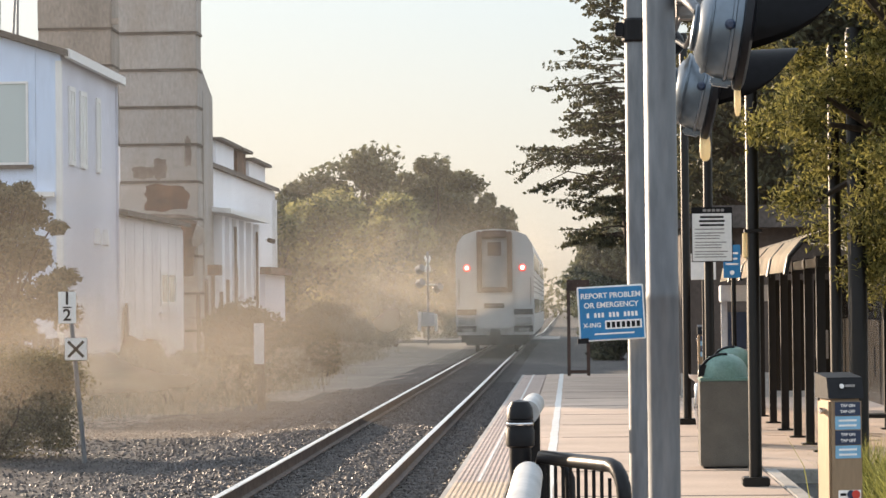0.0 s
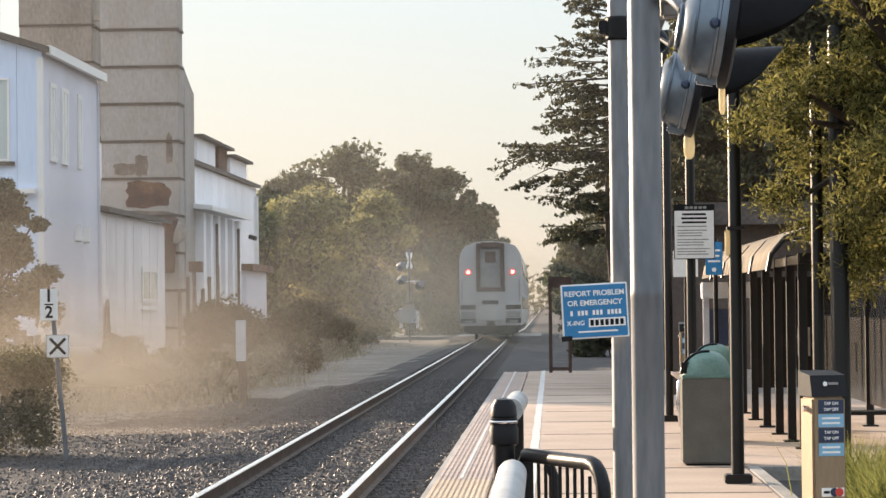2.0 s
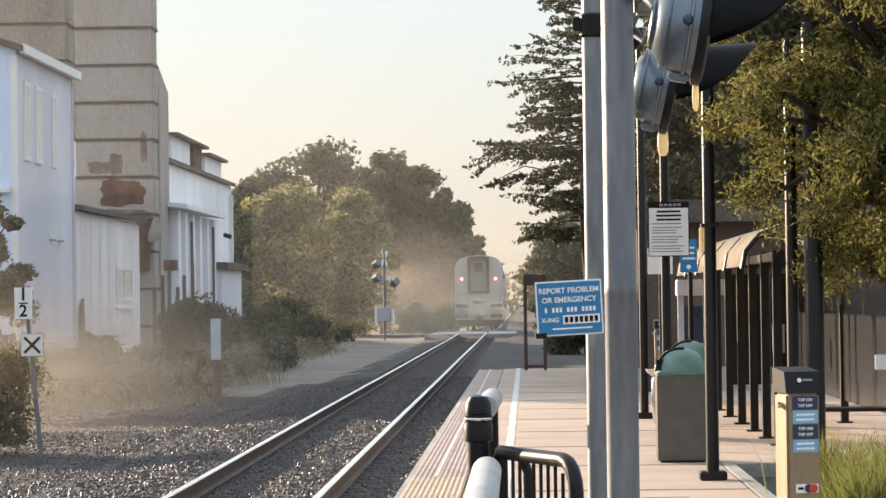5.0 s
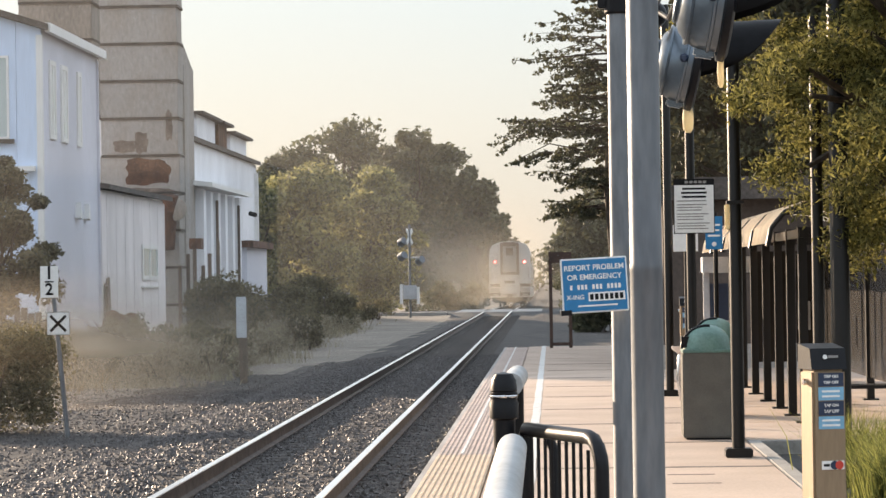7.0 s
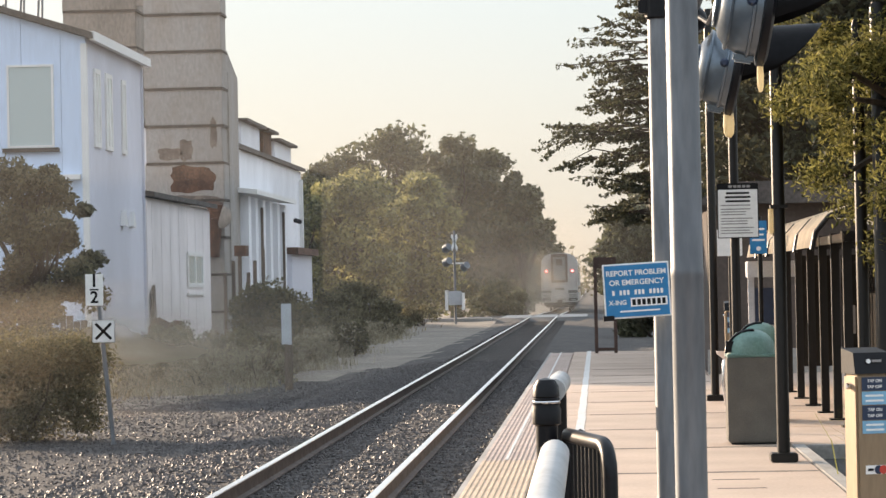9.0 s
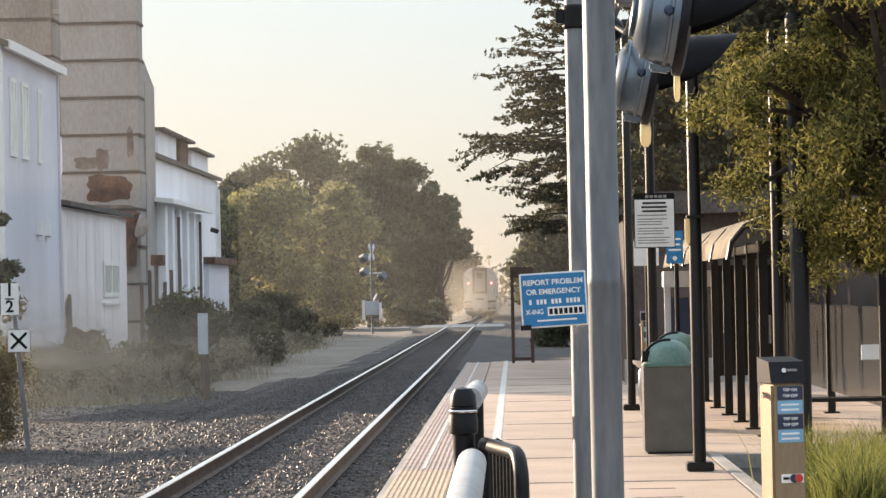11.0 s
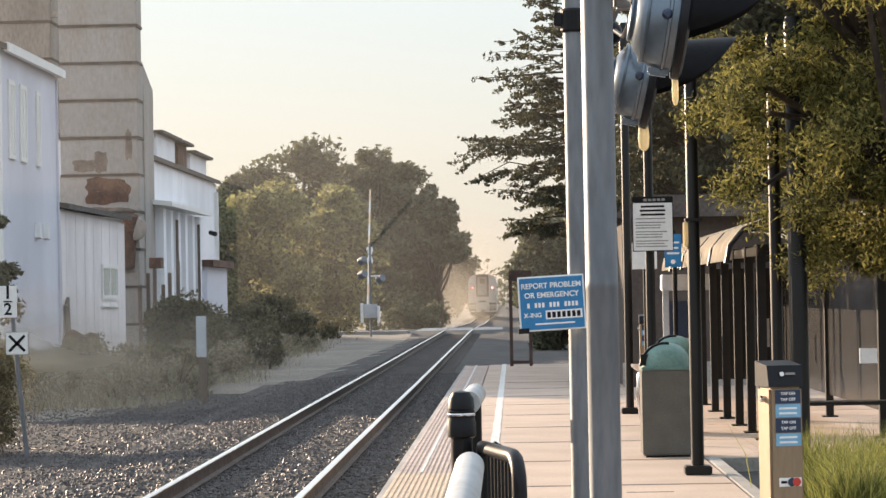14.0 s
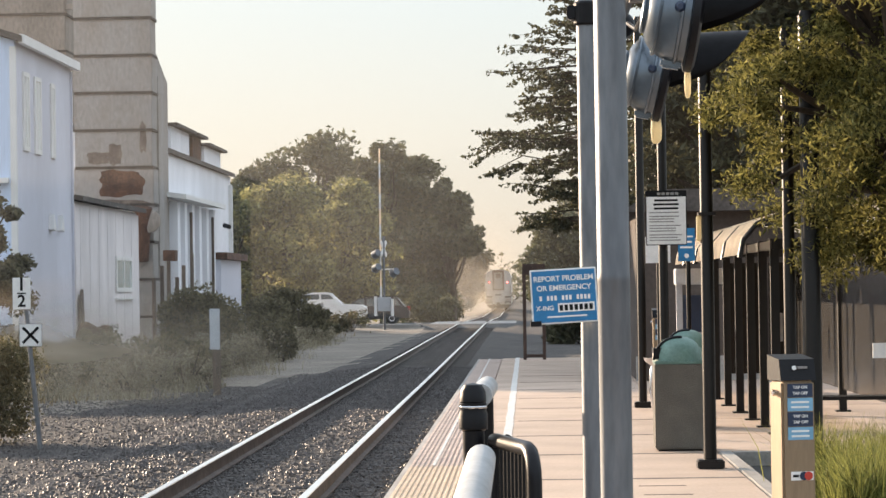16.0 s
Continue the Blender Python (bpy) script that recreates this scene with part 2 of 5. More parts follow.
def glass_material(name, color, rough=0.05):
    m = bpy.data.materials.new(name)
    m.use_nodes = True
    b = m.node_tree.nodes["Principled BSDF"]
    b.inputs["Base Color"].default_value = (*color, 1)
    b.inputs["Roughness"].default_value, b.inputs["Specular IOR Level"].default_value = rough, 0.9
    return m


# panes coloured white for the bright reflection in the narrow windows
M["pane_glare"] = material("white_pane_reflection", (0.82, 0.82, 0.80), 0.5, vary=0.06, scale=2, grain=20, bump=0.02)
M["groove"] = material("dirty_joint", (0.11, 0.09, 0.075), 0.95, vary=0.3, scale=2, grain=15)
M["joint"] = material("dark_joint_strip", (0.20, 0.165, 0.135), 0.85, vary=0.3, scale=4, grain=20, bump=0.1)
M["rust_pale"] = material("rust_streak", (0.24, 0.19, 0.155), 0.9, vary=0.3, scale=1.5, grain=9, bump=0.2)
M["window"] = glass_material("window_glass", (0.10, 0.12, 0.13))
# the pale reflection of the sky is put into this glass colour
M["window_sky"] = glass_material("sky_toned_window_glass", (0.44, 0.51, 0.51), 0.15)
M["smoked"] = glass_material("smoked_glass", (0.016, 0.014, 0.012), 0.25)
M["smoked"].node_tree.nodes["Principled BSDF"].inputs["Specular IOR Level"].default_value = 0.25


# ---- mesh helpers ----
def box(bm, lo, hi, turn=None, bevel=0.0):
    """A box from its lowest to its highest corner, bevelled if asked, turned by a matrix."""
    c = [(a + b) / 2 for a, b in zip(lo, hi)]
    s = [max(abs(b - a), 1e-4) for a, b in zip(lo, hi)]
    made = bmesh.ops.create_cube(bm, size=1, matrix=Matrix.Translation(c) @ Matrix.Diagonal((*s, 1)))["verts"]
    if bevel:
        edges = list({e for v in made for e in v.link_edges})
        made = list({v for f in bmesh.ops.bevel(bm, geom=edges, offset=bevel, segments=2, affect="EDGES", clamp_overlap=True)["faces"] for v in f.verts} | {v for v in made if v.is_valid})
    if turn is not None:
        bmesh.ops.transform(bm, matrix=turn, verts=[v for v in made if v.is_valid])
    return made


def cyl(bm, a, b, r, r2=None, n=16):
    """A closed cylinder or cone between two points."""
    a, b = Vector(a), Vector(b)
    turn = (b - a).to_track_quat("Z", "Y").to_matrix().to_4x4()
    return bmesh.ops.create_cone(bm, cap_ends=True, segments=n, radius1=r, radius2=r if r2 is None else r2, depth=(b - a).length,
                                 matrix=Matrix.Translation((a + b) / 2) @ turn)["verts"]


def tube(bm, points, r, n=10):
    """A round tube along a line of points."""
    pts = [Vector(p) for p in points]
    rings = []
    for i, p in enumerate(pts):
        d = (pts[min(i + 1, len(pts) - 1)] - pts[max(i - 1, 0)]).normalized()
        u = d.orthogonal() if i == 0 else (rings[-1][1] - d * rings[-1][1].dot(d))
        u.normalize()
        w = d.cross(u)
        rings.append(([bm.verts.new(p + (u * math.cos(k * 2 * math.pi / n) + w * math.sin(k * 2 * math.pi / n)) * r) for k in range(n)], u))
    for (a, _), (b, _) in zip(rings, rings[1:]):
        for k in range(n):
            bm.faces.new((a[k], a[(k + 1) % n], b[(k + 1) % n], b[k]))
    bm.faces.new(rings[0][0][::-1])
    bm.faces.new(rings[-1][0])


def lathe(bm, profile, n=24, m=Matrix.Identity(4)):
    """A shape turned about z from (radius, height) pairs."""
    rings = [[bm.verts.new(m @ Vector((max(r, 1e-4) * math.cos(k * 2 * math.pi / n), max(r, 1e-4) * math.sin(k * 2 * math.pi / n), z))) for k in range(n)]
             for r, z in profile]
    for a, b in zip(rings, rings[1:]):
        for k in range(n):
            bm.faces.new((a[k], a[(k + 1) % n], b[(k + 1) % n], b[k]))
    bm.faces.new(rings[0][::-1])
    bm.faces.new(rings[-1])


def prism(bm, outline, y0, y1, axis="y"):
    """A solid from an outline in x, z, drawn out along y (or in y, z drawn out along x)."""
    put = (lambda p, d: (p[0], d, p[1])) if axis == "y" else (lambda p, d: (d, p[0], p[1]))
    a = [bm.verts.new(put(p, y0)) for p in outline]
    b = [bm.verts.new(put(p, y1)) for p in outline]
    k = len(a)
    for i in range(k):
        bm.faces.new((a[i], a[(i + 1) % k], b[(i + 1) % k], b[i]))
    bm.faces.new(a[::-1])
    bm.faces.new(b)
    return a + b


def finish(bm, name, mat, smooth=False):
    bmesh.ops.recalc_face_normals(bm, faces=bm.faces)
    me = bpy.data.meshes.new(name)
    bm.to_mesh(me)
    bm.free()
    me.materials.append(mat)
    if smooth:
        for p in me.polygons:
            p.use_smooth = True
        me.set_sharp_from_angle(angle=radians(40))
    return me


def part(name, bm, mat, parent, label="", smooth=False):
    ob = new(name, finish(bm, name, mat, smooth))
    ob.parent = parent
    if label:
        ob["label"] = label
    return ob


def thing(name, label, category, at=(0, 0, 0), group="", kind=""):
    ob = new(name)
    ob.empty_display_size = 0.1
    ob.location = at
    return tagged(ob, label, category, group, kind)


def solid(name, bm, mat, label, category, kind="", at=(0, 0, 0), smooth=False, group=""):
    ob = new(name, finish(bm, name, mat, smooth))
    ob.location = at
    return tagged(ob, label, category, group, kind)


def mesh_arrays(name, verts, faces, mat):
    me = bpy.data.meshes.new(name)
    me.from_pydata(verts.tolist(), [], faces.tolist())
    me.materials.append(mat)
    return me


def quick_box(name, parent, mat, lo, hi, label="", bevel=0.0):
    bm = bmesh.new()
    box(bm, lo, hi, bevel=bevel)
    return part(name, bm, mat, parent, label)


def quick_cyl(name, parent, mat, a, b, r, r2=None, n=16, label=""):
    bm = bmesh.new()
    cyl(bm, a, b, r, r2, n)
    return part(name, bm, mat, parent, label, smooth=True)


def letters(name, text, size, mat, parent, m, label=""):
    """Flat raised lettering as a mesh, centred on the pose m."""
    cu = bpy.data.curves.new(name, "FONT")
    cu.body, cu.size, cu.align_x, cu.align_y, cu.extrude = text, size, "CENTER", "CENTER", 0.0008
    cu.offset = size * 0.022
    tmp = bpy.data.objects.new(name, cu)
    scene.collection.objects.link(tmp)
    me = bpy.data.meshes.new_from_object(tmp.evaluated_get(bpy.context.evaluated_depsgraph_get()))
    bpy.data.objects.remove(tmp)
    me.materials.clear()
    me.materials.append(mat)
    ob = new(name, me)
    ob.parent, ob.matrix_local = parent, m
    if label:
        ob["label"] = label
    return ob


# ---- the plan: x to the right of the eye, y along the track, z above the rail tops ----
TRACK, GAUGE = -2.81, 0.755


def track_x(y):
    """Middle of the track, which runs a touch to the left."""
    return -2.78 - 0.0018 * y


CROSS0, CROSS1 = 152.5, 165.5


def grade(y):
    """Rail height: level up to the crossing, then falling away."""
    k = min(max((y - 158) / 95, 0), 1)
    return -0.62 * k - 0.0006 * max(y - 253, 0)


def ground_height(x, y):
    near = abs(x - TRACK)
    bed = -0.19 - 0.14 * min(max((near - 1.6) / 1.3, 0), 1)
    z = bed + grade(y)
    if near > 3.2:
        z += 0.05 * noise.noise((x * 0.25, y * 0.12, 3.0))
    ramp = min(abs(y - CROSS0 + 1), abs(y - CROSS1 - 1), 14) if not CROSS0 - 1 < y < CROSS1 + 1 else 0
    up = max(0, 1 - ramp / 12) ** 2
    if near > 2.2:
        z += 0.27 * up
    return z


def build_ground():
    xs = sorted(set([-900, -300, -120, -60, -40, -30, -24, -20, -17] + [round(-15 + i * 0.5, 2) for i in range(53)] + [13, 16, 20, 30, 50, 90, 200, 500, 900]))
    ys = sorted(set([-60, -20] + list(range(0, 200, 2)) + list(range(200, 400, 8)) + [420, 480, 560, 700, 900, 1300, 2000, 3200, 4600]))
    verts, faces = [], []
    for y in ys:
        for x in xs:
            verts.append((x, y, ground_height(x, y) - (0.12 if CROSS0 - 1 < y < CROSS1 + 1 else 0) - (0.3 if -1.4 < x < 13 and y < 66 else 0)))
    w = len(xs)
    for j in range(len(ys) - 1):
        for i in range(w - 1):
            faces.append((j * w + i, j * w + i + 1, (j + 1) * w + i + 1, (j + 1) * w + i))
    me = mesh_arrays("ground", np.array(verts), np.array(faces), M["soil"])
    me.materials.append(M["ballast"])
    for p in me.polygons:
        if -2.6 - min(6, max(0, (78 - p.center.y) * 0.13)) - 0.25 * math.sin(p.center.y * 0.9) < p.center.x - TRACK < (2.6 if p.center.y < 60 else 6.5) and not CROSS0 < p.center.y < CROSS1:
            p.material_index = 1
    return tagged(new("ground", me), "dry dusty soil with dark track ballast along the rails", "ground", kind="structure")


def pebbles(rng, n, xs, ys, size, z_of):
    """Many small angular stones as one mesh."""
    x = rng.uniform(*xs, n)
    y = ys[0] + (ys[1] - ys[0]) * rng.random(n) ** 1.5
    s = size * rng.uniform(0.6, 1.5, n)
    base = np.array([(1, 0, 0), (0, 1, 0), (-1, 0, 0), (0, -1, 0), (0, 0, 0.75), (0, 0, -0.6)])
    v = base[None] * rng.uniform(0.55, 1.2, (n, 6, 1)) + rng.normal(0, 0.16, (n, 6, 3))
    a = rng.uniform(0, 6.28, n)
    c, d = np.cos(a)[:, None], np.sin(a)[:, None]
    vx, vy = v[..., 0] * c - v[..., 1] * d, v[..., 0] * d + v[..., 1] * c
    z = np.array([z_of(p, q) for p, q in zip(x, y)])
    out = np.stack([vx * s[:, None] + x[:, None], vy * s[:, None] + y[:, None], v[..., 2] * s[:, None] + z[:, None] + s[:, None] * 0.2], -1).reshape(-1, 3)
    tri = np.array([(0, 1, 4), (1, 2, 4), (2, 3, 4), (3, 0, 4), (1, 0, 5), (2, 1, 5), (3, 2, 5), (0, 3, 5)])
    f = (tri[None] + (np.arange(n) * 6)[:, None, None]).reshape(-1, 3)
    return out, f


def build_track():
    track = thing("railway_track", "single railway track with worn shiny steel rails on dark ballast", "track", kind="structure")
    ys = [0] + list(range(10, 150, 5)) + list(range(150, 420, 6)) + [500, 700, 1000]
    profile = [(-0.070, -0.172), (0.070, -0.172), (0.068, -0.160), (0.012, -0.145), (0.010, -0.045), (0.036, -0.034), (0.038, -0.006),
               (-0.038, -0.006), (-0.036, -0.034), (-0.010, -0.045), (-0.012, -0.145), (-0.068, -0.160)]
    head = [(-0.039, -0.0085), (0.039, -0.0085), (0.036, 0.0), (-0.036, 0.0)]
    for side in (-1, 1):
        for name, shape, mat in (("rail", profile, M["rail"]), ("rail_head", head, M["rail_top"])):
            bm = bmesh.new()
            rows = []
            for y in ys:
                wob = 0.006 * math.sin(y * 0.11 + side)
                rows.append([bm.verts.new((track_x(y) + side * GAUGE + wob * (y < 150) + p, y, q + grade(y))) for p, q in shape])
            for a, b in zip(rows, rows[1:]):
                for k in range(len(shape)):
                    bm.faces.new((a[k], a[(k + 1) % len(shape)], b[(k + 1) % len(shape)], b[k]))
            part(name, bm, mat, track, "polished running surface" if name == "rail_head" else "rusty steel rail")
    return track


def build_road():
    road = thing("road", "asphalt road over the level crossing", "road", kind="structure")
    bm = bmesh.new()
    xs = [-150, -60, -30, -18, -10, -6, -4.6, -1.1, 0, 3, 8, 16, 40, 150]
    a, b, c, d = [], [], [], []
    for x in xs:
        z = 0.0 if -6.5 < x < 1 else -0.05
        z -= 0.12 * min(max((abs(x - TRACK) - 6) / 20, 0), 1)
        for row, y, q in ((a, CROSS0 - 3.5, z - 0.34), (b, CROSS0, z), (c, CROSS1, z - 0.03), (d, CROSS1, z - 0.4)):
            row.append(bm.verts.new((x, y, q)))
    for r, s in ((a, b), (b, c), (c, d)):
        for i in range(len(xs) - 1):
            bm.faces.new((r[i], r[i + 1], s[i + 1], s[i]))
    part("carriageway", bm, M["asphalt"], road)
    for x0, x1 in ((-5.4, -3.89), (-3.73, -2.38), (-2.22, -0.6)):
        quick_box("crossing_panel", road, M["concrete_far"], (x0, CROSS0 + 0.3, -0.04), (x1, CROSS1 - 0.3, 0.006), "worn concrete crossing panel")
    for x0, x1 in ((-13.5, -5.8), (0.4, 12)):
        quick_box("sidewalk", road, M["concrete_far"], (x0, CROSS0 - 1.9, -0.5), (x1, CROSS0 - 0.15, 0.05), "pale concrete footway")
    return road


# ---- platform ----
EDGE, TACT, PEND, BED_X, BED_Y = -1.18, -0.60, 67.7, 1.95, 28.4


def rib_tile(x0, x1, length, count):
    bm = bmesh.new()
    box(bm, (x0, 0.004, -0.05), (x1, length - 0.004, 0.0))
    step = (x1 - x0) / count
    for k in range(count):
        c = x0 + (k + 0.5) * step
        prism(bm, [(c - step * 0.32, -0.001), (c - step * 0.2, 0.006), (c + step * 0.2, 0.006), (c + step * 0.32, -0.001)], 0.01, length - 0.01)
    return bm


def build_platform():
    plat = thing("platform", "low concrete station platform with joints and worn tactile edge", "platform", kind="structure")
    bm = bmesh.new()
    box(bm, (EDGE + 0.05, -4, -0.45), (BED_X - 0.02, PEND - 0.05, 0.14))
    box(bm, (BED_X - 0.02, BED_Y + 0.02, -0.45), (11.98, PEND - 0.05, 0.14))
    part("base_slab", bm, M["concrete_far"], plat)
    quick_box("edge_nosing", plat, M["concrete_far"], (EDGE, -4, -0.1), (EDGE + 0.05, PEND, 0.196), "concrete edge")
    joint = 3.65
    bays = [(max(-4, 20.9 + joint * k), min(PEND, 20.9 + joint * (k + 1))) for k in range(-7, 13)]
    for y0, y1 in bays:
        if y1 - y0 < 0.1:
            continue
        for x0, x1 in ((TACT + 0.01, 1.94), (1.95, 6.9), (6.92, 12.0)):
            if x0 > 1.9 and y0 < BED_Y:
                if y1 < BED_Y + 0.4:
                    continue
                y0 = BED_Y
            quick_box("concrete_panel", plat, M["concrete"], (x0, y0 + 0.018, 0.1), (x1, y1 - 0.018, 0.2), bevel=0.01)
    # tactile strip: bright ribbed tiles, then older faded ones
    yellow, worn = finish(rib_tile(EDGE + 0.05, TACT, 1.22, 11), "tactile_tile", M["tac_yellow"]), finish(rib_tile(EDGE + 0.05, TACT, 1.22, 11), "tactile_tile", M["tac_worn"])
    y = 26.6 - 1.22 * 12
    while y < PEND - 1.2:
        t = new("tactile_tile", yellow if y < 26 else worn)
        t.parent, t.location = plat, (0, y, 0.2)
        y += 1.22
    quick_box("seam_strip", plat, M["stripe"], (-0.915, 26.7, 0.19), (-0.885, PEND - 0.3, 0.2085), "pale seam between the tiles")
    bm = bmesh.new()
    for k in range(14, 68):
        w = 0.005 * math.sin(k * 1.7)
        box(bm, (-0.275 + w, k, 0.19), (-0.175 + w, k + 0.985, 0.2035))
    part("white_line", bm, M["stripe"], plat, "worn painted white safety line")
    # dark strips laid across the platform over the panel joints
    for y0, y1 in bays[5:17]:
        quick_box("joint_seal", plat, M["joint"], (-0.12, y0 - 0.055, 0.19), (1.92, y0 + 0.055, 0.2025), "dark strip along the panel joint")
    for y in (22.6, 23.6):
        quick_box("drain_slot", plat, M["groove"], (0.95, y, 0.19), (1.35, y + 0.05, 0.2022), "narrow dark drain slot")
    return plat


def build_bed():
    """Planting bed beside the platform, a little lower."""
    bm = bmesh.new()
    box(bm, (BED_X + 0.14, -4, -0.4), (14, BED_Y - 0.14, 0.06))
    bed = solid("planting_bed", bm, M["asphalt"], "dark soil planting bed beside the platform", "planting bed", "structure")
    quick_box("bed_kerb", bed, M["concrete_far"], (BED_X, -4, -0.4), (BED_X + 0.14, BED_Y, 0.205), "concrete kerb", 0.01)
    quick_box("bed_kerb", bed, M["concrete_far"], (BED_X + 0.14, BED_Y - 0.14, -0.4), (12, BED_Y, 0.2), "concrete kerb", 0.01)
    return bed


# ---- buildings on the far side of the track, all facing the track along one line ----
FRONT = -15.5


def window_part(parent, lo, hi, facing, frame_mat, glass_mat, bars=0, fw=0.07):
    """A window on a wall: facing x (looks along +x) or y (looks along -y)."""
    fr = bmesh.new()
    if facing == "x":
        x = lo[0]
        y0, y1, z0, z1 = lo[1], hi[1], lo[2], hi[2]
        for a, b in (((x, y0, z0), (x + 0.06, y0 + fw, z1)), ((x, y1 - fw, z0), (x + 0.06, y1, z1)), ((x, y0 + fw, z0), (x + 0.07, y1 - fw, z0 + fw)), ((x, y0 + fw, z1 - fw), (x + 0.06, y1 - fw, z1))):
            box(fr, a, b)
        for k in range(bars):
            c = y0 + (y1 - y0) * (k + 1) / (bars + 1)
            box(fr, (x, c - fw / 2, z0 + fw), (x + 0.05, c + fw / 2, z1 - fw))
        w = part("window", fr, frame_mat, parent, "framed window")
        quick_box("pane", w, glass_mat, (x + 0.004, y0 + fw, z0 + fw), (x + 0.02, y1 - fw, z1 - fw))
    else:
        y = lo[1]
        x0, x1, z0, z1 = lo[0], hi[0], lo[2], hi[2]
        for a, b in (((x0, y - 0.06, z0), (x0 + fw, y, z1)), ((x1 - fw, y - 0.06, z0), (x1, y, z1)), ((x0 + fw, y - 0.07, z0), (x1 - fw, y, z0 + fw)), ((x0 + fw, y - 0.06, z1 - fw), (x1 - fw, y, z1))):
            box(fr, a, b)
        w = part("window", fr, frame_mat, parent, "framed window")
        quick_box("pane", w, glass_mat, (x0 + fw, y - 0.02, z0 + fw), (x1 - fw, y - 0.004, z1 - fw))
    return w


def build_blue_house():
    h = thing("workshop_building", "tall light blue and grey sided building with narrow windows", "building")
    y0, y1, eave = 84.0, 94.5, 9.72
    ridge_x, ridge = -26.0, 13.0
    bm = bmesh.new()
    prism(bm, [(-48, -0.4), (FRONT, -0.4), (FRONT, eave), (ridge_x, ridge), (-40, eave), (-48, eave - 0.2)], y0 + 0.25, y1)
    part("wall", bm, M["grey_wall"], h, "grey siding wall")
    # siding sheets of the end wall, each with its own edges
    x = -48.0
    while x < FRONT - 0.1:
        w = min(1.22, FRONT - x)
        top = min(eave + (FRONT - x - w) * 0.31, ridge - 0.3) - 0.02 if x > -36 else eave - 0.4
        bm = bmesh.new()
        prism(bm, [(x + 0.006, -0.4), (x + w - 0.006, -0.4), (x + w - 0.006, top), (x + 0.006, min(top + w * 0.31, ridge - 0.1) if x > -26 else top)], y0, y0 + 0.26)
        part("siding_panel", bm, M["blue_wall"], h)
        x += 1.22
    bm = bmesh.new()
    for a, b in (((FRONT + 0.25, eave - 0.08), (ridge_x, ridge)), ((-40.5, eave - 0.1), (ridge_x, ridge))):
        prism(bm, [a, b, (b[0], b[1] + 0.2), (a[0], a[1] + 0.2)], y0 - 0.25, y1 + 0.2)
    part("roof", bm, M["roof"], h, "dark roof with deep fascia")
    quick_box("gutter", h, M["trim"], (FRONT + 0.14, y0 - 0.1, eave - 0.12), (FRONT + 0.30, y1 + 0.15, eave + 0.16), "white eaves gutter")
    quick_box("corner_board", h, M["trim"], (FRONT - 0.16, y0 - 0.03, -0.3), (FRONT + 0.03, y0 + 0.12, eave - 0.2), "white corner board")
    quick_box("corner_board", h, M["grey_wall"], (FRONT - 0.02, y1 - 0.14, -0.3), (FRONT + 0.03, y1 + 0.02, eave - 0.14))
    for a, b in ((85.2, 86.25), (87.2, 88.35), (90.2, 90.95)):
        window_part(h, (FRONT + 0.002, a, 6.4), (FRONT, b, 8.85), "x", M["trim"], M["pane_glare"], 1, 0.14)
    window_part(h, (-17.95, y0, 6.35), (-16.5, y0, 8.9), "y", M["trim"], M["window_sky"])
    window_part(h, (-21.6, y0, 6.35), (-20.1, y0, 8.9), "y", M["trim"], M["window_sky"])
    quick_box("sill", h, M["roof"], (-18.1, y0 - 0.16, 6.22), (-16.35, y0 + 0.02, 6.34), "dark window sill")
    quick_box("ledge", h, M["trim"], (-17.6, y0 - 0.3, 5.35), (FRONT - 0.2, y0 + 0.02, 5.5), "pale ledge on the end wall")
    for y in (89.9, 91.5):
        bm = bmesh.new()
        prism(bm, [(y - 0.22, 4.05), (y + 0.28, 4.0), (y - 0.1, 4.55)], FRONT, FRONT + 0.18, axis="x")
        part("wall_lamp", bm, M["trim"], h, "small white wedge wall lamp")
    quick_box("downpipe", h, M["grey_wall"], (FRONT, y1 - 0.3, 0), (FRONT + 0.08, y1 - 0.22, eave - 0.2))
    return h


def build_shed():
    h = thing("shed", "low whitish sided shed with one small window", "shed")
    y0, y1, top = 95.0, 110.6, 5.15
    bm = bmesh.new()
    prism(bm, [(-21, -0.4), (FRONT - 0.08, -0.4), (FRONT - 0.08, top), (-21, top + 0.9)], y0, y1)
    part("wall", bm, M["shed_wall"], h)
    y = y0
    k = 0
    while y < y1 - 0.05:
        w = min(1.04, y1 - y)
        quick_box("siding_panel", h, M["shed_wall"], (FRONT - 0.08, y + 0.008, -0.4), (FRONT + 0.012 * (k % 2), y + w - 0.008, top - 0.1))
        y += 1.04
        k += 1
    bm = bmesh.new()
    prism(bm, [(-21.2, top + 0.94), (FRONT + 0.3, top), (FRONT + 0.3, top + 0.17), (-21.2, top + 1.12)], y0 - 0.1, y1 + 0.2)
    part("roof", bm, M["roof"], h, "dark sloping roof")
    window_part(h, (FRONT + 0.013, 104.1, 2.0), (FRONT, 108.2, 3.35), "x", M["trim"], M["window_sky"], 1, 0.16)
    quick_box("sill", h, M["trim"], (FRONT, 103.9, 1.7), (FRONT + 0.12, 108.4, 1.78))
    bm = bmesh.new()
    prism(bm, [(95.2, -0.3), (96.1, -0.3), (95.6, 2.1), (95.2, 1.8)], FRONT + 0.05, FRONT + 0.16, axis="x")
    part("leaning_board", bm, M["wood"], h, "dark weathered boards against the wall")
    return h


